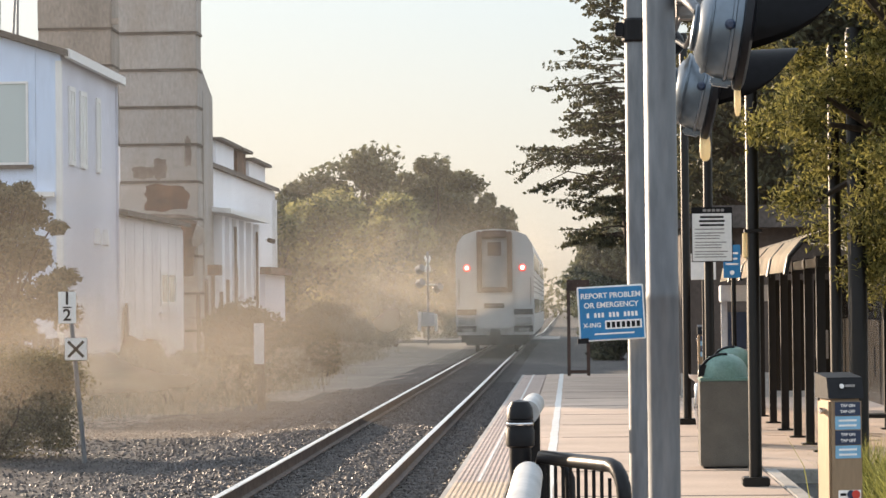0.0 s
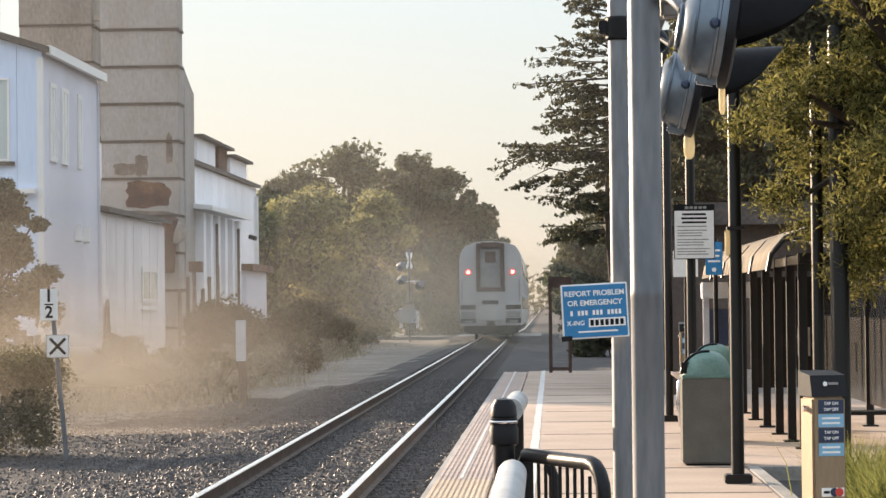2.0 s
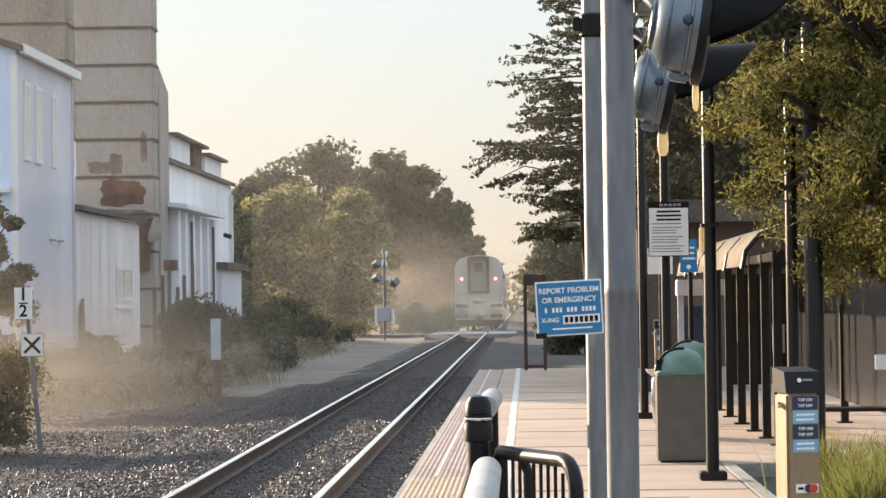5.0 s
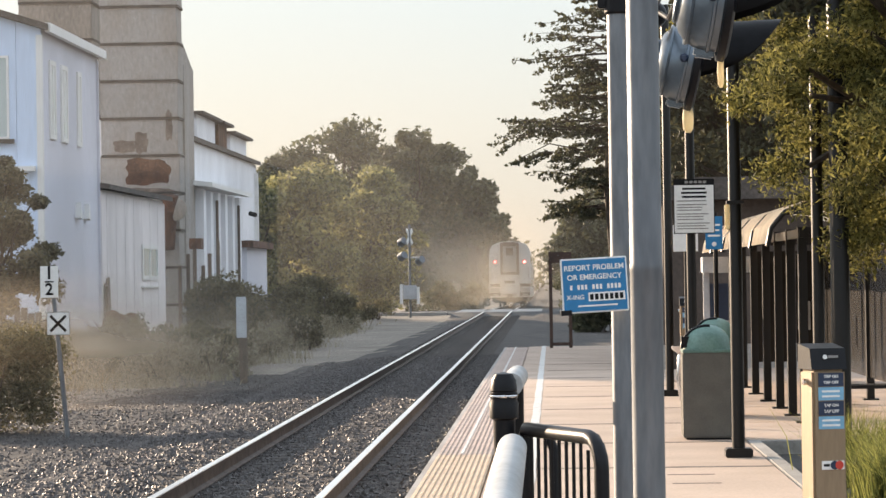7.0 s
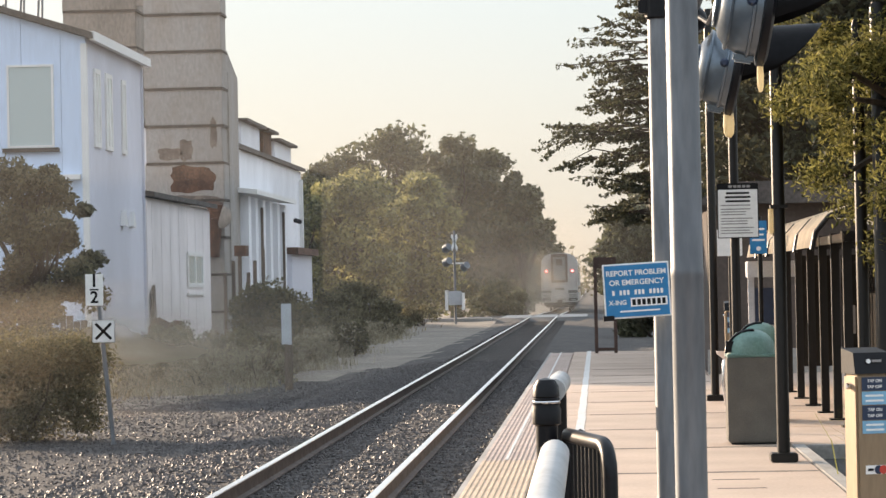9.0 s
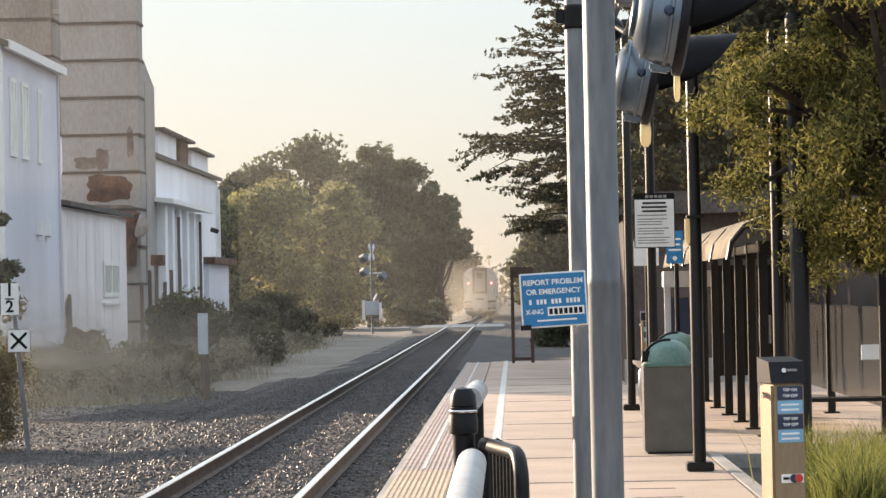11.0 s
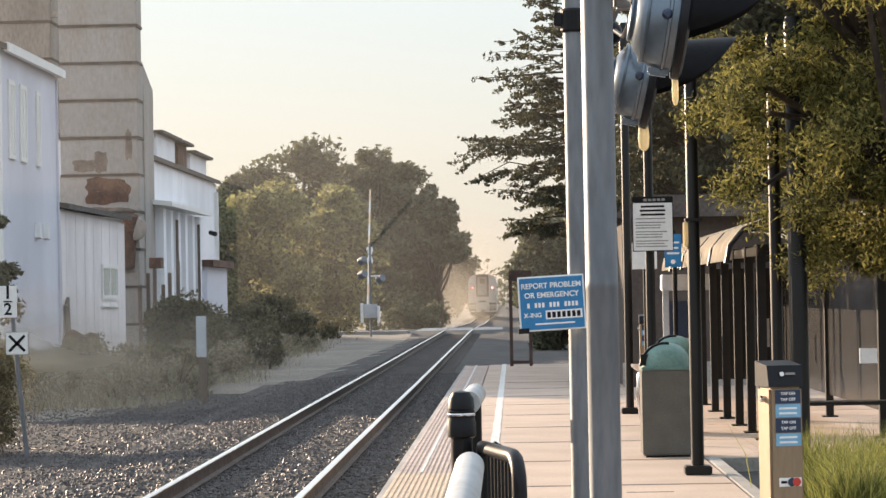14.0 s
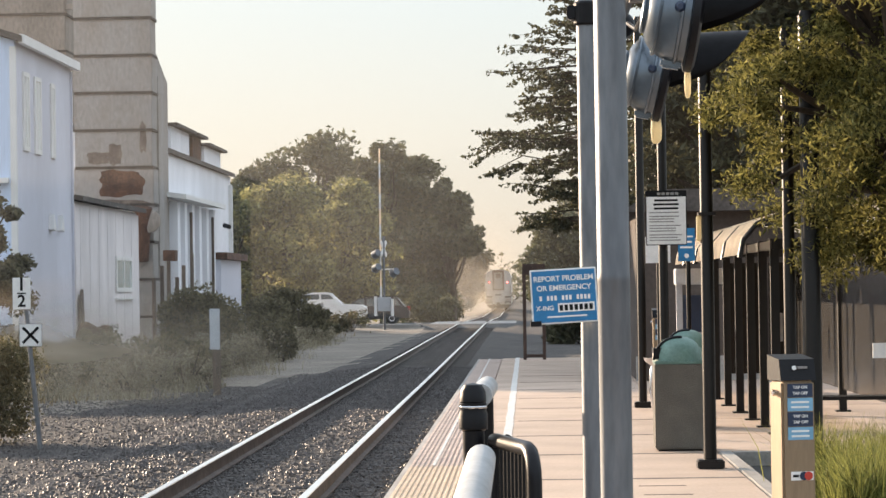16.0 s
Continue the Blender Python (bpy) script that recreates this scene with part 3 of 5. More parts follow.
def tower(name, label, x0, x1, y0, y1, top, band, first, mat):
    h = thing(name, label, "silo")
    z, k = -0.4, 0
    marks = [-0.4] + [first + band * i for i in range(int((top - first) / band) + 1)] + [top]
    for a, b in zip(marks, marks[1:]):
        grow = 0.03 * math.sin(k * 2.1)
        bm = bmesh.new()
        vs = box(bm, (x0 - grow, y0, a + 0.03), (x1 + grow, y1, b - 0.03), bevel=0.03)
        part("concrete_block", bm, mat, h)
        quick_box("joint_ledge", h, M["groove"], (x0 + 0.02, y0 - 0.05, b - 0.075), (x1 + 0.05, y1 - 0.1, b + 0.035), "dark recessed joint")
        k += 1
    return h


def build_silos():
    a = tower("silo", "tall square weathered concrete silo tower with stacked blocks", -19.25, -15.9, 118, 119.7, 22, 1.6, 0.95, M["silo"])
    quick_box("stair_shaft", a, M["silo"], (-19.0, 119.75, -0.4), (-15.86, 123.0, 11.4), "lower concrete shaft behind the tower", 0.04)
    bm = bmesh.new()
    prism(bm, [(119.75, 11.4), (122.9, 11.4), (119.75, 12.3)], -18.9, -15.9, axis="x")
    part("shaft_cap", bm, M["silo"], a)
    stain_rng = random.Random(31)
    for cx, cz, rx, rz, mat, label in ((-17.25, 6.65, 1.05, 0.62, "rust", "rusty brown hatch plate"), (-18.2, 7.75, 0.55, 0.28, "rust_pale", "rust streak on the concrete"), (-17.5, 7.9, 0.3, 0.5, "rust_pale", "rust streak on the concrete"), (-16.3, 8.6, 0.16, 0.7, "rust_pale", "rust streak on the concrete"), (-17.2, 5.75, 1.2, 0.22, "rust_pale", "rust streak on the concrete")):
        bm = bmesh.new()
        rim = []
        for k in range(40):
            q = k * math.pi / 20
            e = 1 / max(abs(math.cos(q)), abs(math.sin(q))) ** 0.7 * (0.9 + 0.07 * math.sin(3 * q + cx) + 0.05 * math.sin(7 * q + cz) + stain_rng.uniform(-0.025, 0.025))
            rim.append((cx + rx * math.cos(q) * e, cz + rz * math.sin(q) * e))
        prism(bm, rim, 117.985 if mat == "rust" else 117.992, 118.01)
        part("rust_stain", bm, M[mat], a, label)
    bm = bmesh.new()
    lathe(bm, [(0.5, 0), (0.48, 0.12), (0.3, 0.2), (0.0, 0.22)], 20, pose(-16.0, 117.5, 5.0, 90))
    part("round_cover", bm, M["silo_dark"], a, "pale round metal cover", smooth=True)
    quick_box("ledge", a, M["silo_dark"], (-19.3, 117.6, 5.2), (-15.7, 118.1, 5.42))
    quick_cyl("spout", a, M["rust"], (-16.2, 117.4, 5.6), (-16.6, 117.9, 3.4), 0.35, 0.5)
    quick_box("bracket", a, M["rust"], (-15.4, 117.2, 3.3), (-14.9, 118.2, 3.75))
    for i in range(6):
        quick_box("timber", a, M["wood"], (-15.9 + i * 0.32, 117.3 + (i % 2) * 0.3, -0.4), (-15.76 + i * 0.32, 117.5 + (i % 2) * 0.3, 2.6 + 0.5 * (i % 3)))
    b = tower("silo", "second concrete silo tower, darker and stained", -24.3, -20.9, 126, 130, 24, 1.7, 1.2, M["silo_dark"])
    bm = bmesh.new()
    tube(bm, [(-20.35, 126.2, 0), (-20.35, 126.2, 23)], 0.16)
    part("pipe", bm, M["galv"], b, "pale vertical pipe", smooth=True)
    for k in range(8):
        quick_box("clamp", b, M["silo_dark"], (-20.9, 126.1, 2 + 2.6 * k), (-20.1, 126.4, 2.25 + 2.6 * k))
    g = thing("lattice_mast", "bare pale steel lattice frame on the roof", "mast")
    for i in range(6):
        bm = bmesh.new()
        x = -24.9 - i * 0.42
        tube(bm, [(x, 124, 9.0), (x + 0.1 + 0.3 * (i % 2), 124, 16.5 - 0.3 * i)], 0.06, 6)
        part("strut", bm, M["galv"], g)
    return a, b


def build_column_building():
    h = thing("open_warehouse", "white open-sided warehouse bay with posts and shadowed openings", "warehouse")
    y0, y1, top = 122.6, 138.2, 6.15
    bm = bmesh.new()
    box(bm, (-22, y0, -0.4), (FRONT - 0.9, y1, top - 0.1))
    part("back_wall", bm, M["white_wall"], h)
    bm = bmesh.new()
    prism(bm, [(-22, top + 0.7), (FRONT + 0.5, top - 0.05), (FRONT + 0.5, top + 0.16), (-22, top + 0.95)], y0 - 0.3, y1 + 0.4)
    part("roof", bm, M["trim"], h, "pale flat roof edge")
    for k, y in enumerate((123.6, 126.2, 129.0, 131.8, 134.8, 137.6)):
        quick_box("post", h, M["white_wall"], (FRONT - 0.9, y - 0.45, -0.4), (FRONT, y + 0.45, top - 0.1))
    # dark panels between the posts stand in for shadowed openings
    for y in (125.0, 130.4, 133.3, 136.2):
        quick_box("dark_door", h, M["rust"], (FRONT - 0.88, y - 0.55, -0.4), (FRONT - 0.6, y + 0.55, 3.6), "dark panel standing in for the shade of an opening")
    for y in (127.6, 136.4):
        quick_box("pipe", h, M["wood"], (FRONT, y - 0.1, -0.3), (FRONT + 0.12, y + 0.08, top - 0.5))
    quick_cyl("wall_lamp", h, M["black"], (FRONT + 0.4, y1 + 0.3, 5.3), (FRONT + 0.7, y1 + 0.1, 5.2), 0.12)
    return h


def build_white_building():
    h = thing("warehouse", "large white stucco warehouse with rooftop monitors", "warehouse")
    y0, y1, top = 121.0, 152.0, 8.3
    bm = bmesh.new()
    prism(bm, [(-34, -0.4), (FRONT - 0.75, -0.4), (FRONT - 0.75, top), (-25, top + 2.1), (-34, top)], y0 + 3, y1)
    part("wall", bm, M["white_wall"], h)
    y = 124.0
    while y < y1 - 0.1:
        w = min(4.0, y1 - y)
        quick_box("wall_panel", h, M["white_wall"], (FRONT - 0.76, y + 0.01, -0.4), (FRONT - 0.70 + 0.01 * (int(y) % 2), y + w - 0.01, top - 0.05))
        y += 4.0
    bm = bmesh.new()
    prism(bm, [(-25, top + 2.15), (FRONT - 0.45, top - 0.04), (FRONT - 0.45, top + 0.16), (-25, top + 2.35)], y0 + 2.8, y1 + 0.25)
    part("roof", bm, M["roof"], h, "dark roof edge")
    for a, b, x, z, m in ((130.5, 137.6, -17.1, 9.85, "white_wall"), (138.2, 141.8, -17.0, 9.8, "rust"), (143.2, 150.8, -17.0, 9.55, "white_wall")):
        mon = quick_box("roof_monitor", h, M[m], (x - 2.2, a, 8.2), (x + 0.4, b, z))
        quick_box("cap", mon, M["roof"], (x - 2.4, a - 0.3, z), (x + 0.75, b + 0.35, z + 0.14), "dark flat cap")
    lean = quick_box("lean_to", h, M["grey_wall"], (-17, 139.5, -0.4), (FRONT + 0.1, 149.3, 3.6), "low grey lean-to")
    quick_box("fascia", lean, M["rust"], (-17, 139.2, 3.6), (FRONT + 0.45, 149.6, 3.95), "rusty brown fascia")
    quick_box("conduit", h, M["trim"], (FRONT - 0.7, 150.9, -0.4), (FRONT - 0.5, 151.2, top - 0.5))
    return h


def build_station_wall():
    # wall added behind the shelter; the shade there is in its dark colour
    h = thing("station_building", "brown stucco station building wall, its colour darkened for the shade behind the shelter", "building", (0, 0, 0.14))
    quick_box("wall", h, M["shaded_brown_wall"], (2.0, 50.0, 0), (17.0, 57.0, 3.1))
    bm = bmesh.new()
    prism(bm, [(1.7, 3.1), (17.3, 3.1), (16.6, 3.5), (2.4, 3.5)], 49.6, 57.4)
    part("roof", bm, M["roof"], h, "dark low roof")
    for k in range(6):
        quick_box("pilaster", h, M["shaded_brown_wall"], (2.05 + k * 2.6, 49.9, 0), (2.35 + k * 2.6, 50.0, 3.1))
    quick_box("plinth", h, M["concrete_far"], (1.97, 49.94, 0.06), (17.02, 50.0, 0.5), "concrete plinth")
    return h


# ---- plants ----
def leaf_cloud(rng, centres, radii, count, size, squash=0.75, droop=0.0, shell=0.55, long=1.0):
    """Many small bent leaves in rough clumps: arrays of points and faces."""
    k = rng.integers(0, len(centres), count)
    d = rng.normal(0, 1, (count, 3))
    d /= np.linalg.norm(d, axis=1)[:, None]
    r = radii[k][:, None] * (shell + (1 - shell) * rng.random((count, 1))) * (0.72 + 0.5 * rng.random((count, 1)))
    p = centres[k] + d * r * np.array([1, 1, squash])
    u = rng.normal(0, 1, (count, 3))
    u[:, 2] -= droop
    u /= np.linalg.norm(u, axis=1)[:, None]
    w = np.cross(u, rng.normal(0, 1, (count, 3)))
    w /= np.linalg.norm(w, axis=1)[:, None] + 1e-6
    s = size * rng.uniform(0.5, 1.35, (count, 1))
    bend = np.cross(u, w) * s * 0.25
    v = np.stack([p - u * s * long, p + w * s * 0.5 + bend, p + u * s * long, p - w * s * 0.5 + bend], 1).reshape(-1, 3)
    i = np.arange(count)[:, None] * 4
    f = np.concatenate([i + [[0, 1, 2]], i + [[0, 2, 3]]], 0)
    return v, f


def limb(bm, a, b, r0, r1, rng, n=7):
    """A slightly crooked tapering limb between two points."""
    a, b = Vector(a), Vector(b)
    d = (b - a).normalized()
    u = d.orthogonal().normalized()
    w = d.cross(u)
    last = None
    for t in (0, 0.35, 0.7, 1):
        p = a.lerp(b, t) + Vector(rng.normal(0, 0.03, 3)) * (b - a).length * (0 < t < 1)
        r = r0 + (r1 - r0) * t
        ring = [bm.verts.new(p + (u * math.cos(k * 2 * math.pi / n) + w * math.sin(k * 2 * math.pi / n)) * r) for k in range(n)]
        if last:
            for k in range(n):
                bm.faces.new((last[k], last[(k + 1) % n], ring[(k + 1) % n], ring[k]))
        last = ring
    bm.faces.new(last)


def tree(name, label, at, height, width, seed, leaves, size, mat, clumps=26, low=0.3, depth=None, clump=0.24, spray=1.0):
    """Trunk with limbs, and a crown of leaf clumps with gaps and an uneven outline."""
    rng = np.random.default_rng(seed)
    t = thing(name, label, "tree", at)
    bm = bmesh.new()
    r = height * 0.022 + 0.06
    limb(bm, (0, 0, -0.3), (0, 0, height * 0.6), r, r * 0.45, rng, 9)
    c = []
    for i in range(clumps):
        h = low + (1 - low) * rng.random()
        reach = math.sin(math.pi * min(1, max(0.06, (h - low * 0.7) / (1.04 - low * 0.7)))) ** 0.6
        a = rng.uniform(0, 6.28)
        q = rng.random() ** 0.5 * reach
        p = (math.cos(a) * q * width / 2, math.sin(a) * q * (depth or width) / 2, h * height * (1 - 0.06 * rng.random()))
        c.append(p)
        if i % 2 == 0:
            limb(bm, (0, 0, height * (0.2 + 0.35 * rng.random())), (p[0] * 0.9, p[1] * 0.9, p[2]), r * 0.4, r * 0.1, rng, 5)
    part("trunk", bm, M["bark"], t)
    c = np.array(c)
    rad = width * clump * rng.uniform(0.5, 1.15, len(c)) * 0.75
    v, f = leaf_cloud(rng, c, rad, leaves, size, droop=(spray - 1) * 0.8, shell=0.35 if spray > 1 else 0.55, long=spray)
    crown = new("crown", mesh_arrays("crown", v, f, mat))
    crown.parent = t
    return t


def conifer(name, label, at, height, width, seed, mat, limbs=120, low=0.12, sprays=26, size=0.15, lean=0.0):
    """A feathery conifer: uneven level limbs that fork into drooping sprays, with sky between them."""
    rng = np.random.default_rng(seed)
    t = thing(name, label, "tree", at)
    bm = bmesh.new()
    limb(bm, (0, 0, -0.3), (lean, 0, height), height * 0.022, 0.04, rng, 9)
    cs, rs = [], []
    for i in range(limbs):
        q = rng.random() ** 1.15
        h = height * (low + (0.98 - low) * q)
        reach = width / 2 * min(1, 0.55 + q * 2.2) * (1.02 - q ** 1.5 * 0.62) * (0.6 + 0.42 * rng.random()) * (0.85 + 0.2 * math.sin(q * 31 + seed))
        a = rng.uniform(0, 2 * math.pi)
        root = Vector((lean * q, 0, h))
        end = root + Vector((math.cos(a) * reach, math.sin(a) * reach, reach * rng.uniform(-0.16, 0.2)))
        limb(bm, root, end, 0.05, 0.012, rng, 4)
        for k in range(5):
            s0 = root.lerp(end, rng.uniform(0.3, 0.9))
            side = Vector((-math.sin(a), math.cos(a), 0)) * rng.choice([-1, 1]) * rng.uniform(0.2, 0.45) * reach
            tip = s0 + side + (end - root) * 0.22 + Vector((0, 0, -0.12 * reach * rng.random()))
            limb(bm, s0, tip, 0.018, 0.006, rng, 3)
            for w in (0.35, 0.6, 0.85, 1.0):
                cs.append(s0.lerp(tip, w) + Vector((0, 0, -0.06 * rng.random())))
                rs.append(0.12 + 0.16 * rng.random())
        for w in (0.6, 0.75, 0.9, 1.0):
            cs.append(root.lerp(end, w))
            rs.append(0.12 + 0.16 * rng.random())
    part("trunk", bm, M["bark"], t)
    v, f = leaf_cloud(rng, np.array([tuple(c) for c in cs]), np.array(rs), len(cs) * sprays, size, squash=0.5, droop=0.5, shell=0.1, long=0.8)
    crown = new("crown", mesh_arrays("crown", v, f, mat))
    crown.parent = t
    return t


def bush(name, label, at, size, seed, leaves, leaf, mat, clumps=22, category="bush"):
    rng = np.random.default_rng(seed)
    b = thing(name, label, category, at)
    bm = bmesh.new()
    for i in range(7):
        limb(bm, (rng.uniform(-.1, .1), rng.uniform(-.1, .1), -0.15), (rng.uniform(-.35, .35) * size[0], rng.uniform(-.35, .35) * size[1], size[2] * rng.uniform(.4, .8)), 0.03, 0.01, rng, 5)
    part("stem", bm, M["bark"], b)
    c = np.stack([rng.uniform(-.38, .38, clumps) * size[0], rng.uniform(-.38, .38, clumps) * size[1], (0.12 + 0.62 * rng.random(clumps)) * size[2]], 1)
    rad = np.minimum(size[0], size[2]) * rng.uniform(0.16, 0.3, clumps)
    v, f = leaf_cloud(rng, c, rad, leaves, leaf, squash=0.9)
    v[:, 2] = np.maximum(v[:, 2], -0.06)
    crown = new("foliage", mesh_arrays("foliage", v, f, mat))
    crown.parent = b
    return b


def grass_patch(name, label, spots, blades, height, seed, mat, category="grass", kind="stuff", wide=0.02):
    """Blades of grass as one mesh: spots are (x, y, z, spread)."""
    rng = np.random.default_rng(seed)
    spots = np.array(spots)
    k = rng.integers(0, len(spots), blades)
    base = spots[k, :3] + np.concatenate([rng.normal(0, 1, (blades, 2)) * spots[k, 3:4], np.zeros((blades, 1))], 1)
    h = height * rng.uniform(0.4, 1.15, (blades, 1))
    lean = rng.normal(0, 0.4, (blades, 2)) * h
    side = rng.normal(0, 1, (blades, 2))
    side /= np.linalg.norm(side, axis=1)[:, None]
    s = np.concatenate([side * wide, np.zeros((blades, 1))], 1)
    mid = base + np.concatenate([lean * 0.3, h * 0.6], 1)
    tip = base + np.concatenate([lean, h], 1)
    v = np.stack([base - s, base + s, mid + s * 0.7, mid - s * 0.7, tip], 1).reshape(-1, 3)
    i = np.arange(blades)[:, None] * 5
    f = np.concatenate([i + [[0, 1, 2]], i + [[0, 2, 3]], i + [[3, 2, 4]]], 0)
    return tagged(new(name, mesh_arrays(name, v, f, mat)), label, category, kind=kind)


# ---- crossing signal beside the camera ----
def flasher(head_name, parent, at, r, lean, lip=1.0):
    """A crossing flasher seen from behind: shallow domed housing, dark disc, tapering hood, small side window."""
    m = pose(*at) @ pose(0, 0, 0, 0, 90 + lean, 0)
    bm = bmesh.new()
    lathe(bm, [(r * 0.3, -r * 0.7), (r * 0.42, -r * 0.68), (r * 0.66, -r * 0.58), (r * 0.84, -r * 0.42), (r * 0.94, -r * 0.2), (r * 0.97, r * 0.0), (r * 1.02, r * 0.02), (r * 1.02, r * 0.07), (r * 0.97, r * 0.09), (r * 0.97, r * 0.26)], 48, m)
    head = part(head_name, bm, M["alu"], parent, "shallow rounded grey aluminium lamp housing", smooth=True)
    bm = bmesh.new()
    lathe(bm, [(r * 1.0, r * 0.22), (r * 1.13, r * 0.25), (r * 1.15, r * 0.3), (r * 1.15, r * 0.4), (r * 1.02, r * 0.46)], 40, m)
    part("disc", bm, M["black"], head, "black background disc", smooth=True)
    bm = bmesh.new()
    n = 26
    mh = pose(*at) @ pose(0, 0, 0, 0, -2, 0)
    vr = []
    for d, half in ((0.40, 0.60), (0.9, 0.56), (1.35, 0.51), (1.75, 0.44), (2.1, 0.34), (2.35, 0.22), (2.5, 0.08)):
        vr.append([bm.verts.new(mh @ Vector((d * r, math.cos(q) * r * 0.98, math.sin(q) * r * 0.98))) for q in (math.pi / 2 + (k / n * 2 - 1) * math.pi * half for k in range(n + 1))])
    for a, b in zip(vr, vr[1:]):
        for k in range(n):
            bm.faces.new((a[k], a[k + 1], b[k + 1], b[k]))
    bmesh.ops.solidify(bm, geom=bm.faces[:], thickness=0.004)
    part("hood", bm, M["black"], head, "tapering black sun hood", smooth=True)
    bm = bmesh.new()
    for q, zz in ((0.86, -0.42), (0.44, -0.70)):
        lathe(bm, [(r * (q - 0.03), r * (zz - 0.01)), (r * (q + 0.02), r * (zz - 0.035)), (r * (q + 0.05), r * zz), (r * (q + 0.02), r * (zz + 0.05))], 40, m)
    part("flange", bm, M["alu"], head, "raised rim of the lamp housing", smooth=True)
    bm = bmesh.new()
    lathe(bm, [(r * 0.11, 0), (r * 0.11, 0.012), (r * 0.06, 0.022)], 14, m @ pose(-r * 0.06, -r * 0.95, -r * 0.02, 90, 0, 0))
    part("side_window", bm, M["navy"], head, "small dark side window", smooth=True)
    bm = bmesh.new()
    box(bm, (r * 0.92, -r * 0.12, -r * 0.22), (r * 1.12, r * 0.12, r * 0.2), m, bevel=0.008)
    part("latch", bm, M["alu"], head)
    # bright lip under the disc; its cream colour holds the sun's highlight
    bm = bmesh.new()
    c = m @ Vector((r * 1.05, 0, r * 0.34))
    lathe(bm, [(0.010 * lip, -0.105), (0.021 * lip, -0.09), (0.024 * lip, -0.05), (0.020 * lip, 0.0)], 12, pose(c.x, c.y, c.z))
    part("lens_edge", bm, M["cream"], head, "lip of the lens with sunlight put into its cream colour", smooth=True)
    bm = bmesh.new()
    tube(bm, [(at[0] - r * 0.6, at[1], at[2] + r * 0.45), (at[0] - r * 0.85, at[1] + 0.05, at[2] + r * 0.75), (at[0] - r * 0.9, at[1] + 0.3, at[2] + r * 0.95)], 0.02)
    part("bracket", bm, M["galv"], head, smooth=True)
    return head


def build_signal():
    s = thing("crossing_signal", "grey steel crossing signal mast with two flasher heads", "crossing signal", (0.342, 10.3, 0.2))
    bm = bmesh.new()
    lathe(bm, [(0.12, -0.3), (0.12, 0.05), (0.068, 0.1), (0.0600, 0.12), (0.0600, 1.71), (0.0613, 1.715), (0.0613, 1.74), (0.0600, 1.745), (0.0600, 5.2)], 28)
    part("mast", bm, M["galv"], s, "galvanised steel mast", smooth=True)
    flasher("flasher_head", s, (0.215, -0.7, 2.635), 0.17, 9, 0.5)
    flasher("flasher_head", s, (0.205, 1.2, 2.575), 0.166, 12)
    quick_cyl("crossarm", s, M["galv"], (0.09, -0.45, 2.83), (0.09, 1.5, 2.83), 0.025)
    bm = bmesh.new()
    lathe(bm, [(0.05, 0.0), (0.052, 0.012), (0.046, 0.03), (0.028, 0.045), (0.0, 0.05)], 24, pose(0.088, 1.15, 2.775, 90, 0, 20))
    part("bell", bm, M["black"], s, "small dark warning bell", smooth=True)
    # paler ring added where the sun catches the bell's edge
    bm = bmesh.new()
    lathe(bm, [(0.05, -0.006), (0.056, -0.004), (0.056, 0.006), (0.05, 0.008)], 24, pose(0.088, 1.15, 2.775, 90, 0, 20))
    part("bell_rim", bm, M["galv"], s, "galvanised rim standing in for the sunlit edge of the bell", smooth=True)
    for y, z in ((-0.06, 2.92), (0.35, 2.86), (0.75, 2.9)):
        bm = bmesh.new()
        box(bm, (0.055, y - 0.02, z - 0.016), (0.20, y + 0.02, z + 0.016), bevel=0.004)
        part("bracket", bm, M["galv"], s)
    bm = bmesh.new()
    tube(bm, [(0.17, -0.3, 2.84), (0.13, -0.1, 2.72), (0.11, 0.3, 2.68), (0.10, 0.9, 2.76)], 0.009, 8)
    part("cable", bm, M["black"], s, "slack black cable", smooth=True)
    quick_box("junction_box", s, M["train_grey"], (0.066, 0.02, 2.76), (0.14, 0.12, 2.84), "small dark junction box", 0.01)
    m2 = thing("signal_mast", "slimmer grey steel mast carrying a blue notice", "mast", (0.342, 14.0, 0.2))
    bm = bmesh.new()
    lathe(bm, [(0.1, -0.3), (0.1, 0.05), (0.056, 0.1), (0.053, 0.12), (0.053, 6.0)], 24)
    part("pole", bm, M["galv"], m2, smooth=True)
    bm = bmesh.new()
    lathe(bm, [(0.06, 3.02), (0.066, 3.03), (0.066, 3.13), (0.06, 3.14)], 20)
    box(bm, (-0.1, -0.03, 3.05), (-0.05, 0.03, 3.12), bevel=0.006)
    part("clamp", bm, M["black"], m2, "dark pole clamp")
    sign = thing("notice_sign", "blue notice sign with white lettering fixed to a steel mast", "sign", (0.205, 13.86, 1.855))
    bm = bmesh.new()
    w, h = 0.167, 0.137
    box(bm, (-w, -0.004, -h), (w, 0.004, h), bevel=0.003)
    part("border", bm, M["white"], sign)
    quick_box("panel", sign, M["blue"], (-w + 0.008, -0.0065, -h + 0.008), (w - 0.008, -0.003, h - 0.008))
    up = pose(0, -0.0075, 0, 90)
    letters("lettering", "REPORT PROBLEM", 0.037, M["white"], sign, pose(0, 0, 0.088) @ up)
    letters("lettering", "OR EMERGENCY", 0.037, M["white"], sign, pose(0, 0, 0.041) @ up)
    for i, (a, b, z, hh) in enumerate(((-0.125, 0.13, -0.008, 0.012),)):
        for k in range(14):
            if k not in (1, 5, 9):
                quick_box("bar", sign, M["white"], (a + k * 0.0187, -0.0085, z - hh), (a + k * 0.0187 + 0.012, -0.0065, z + hh))
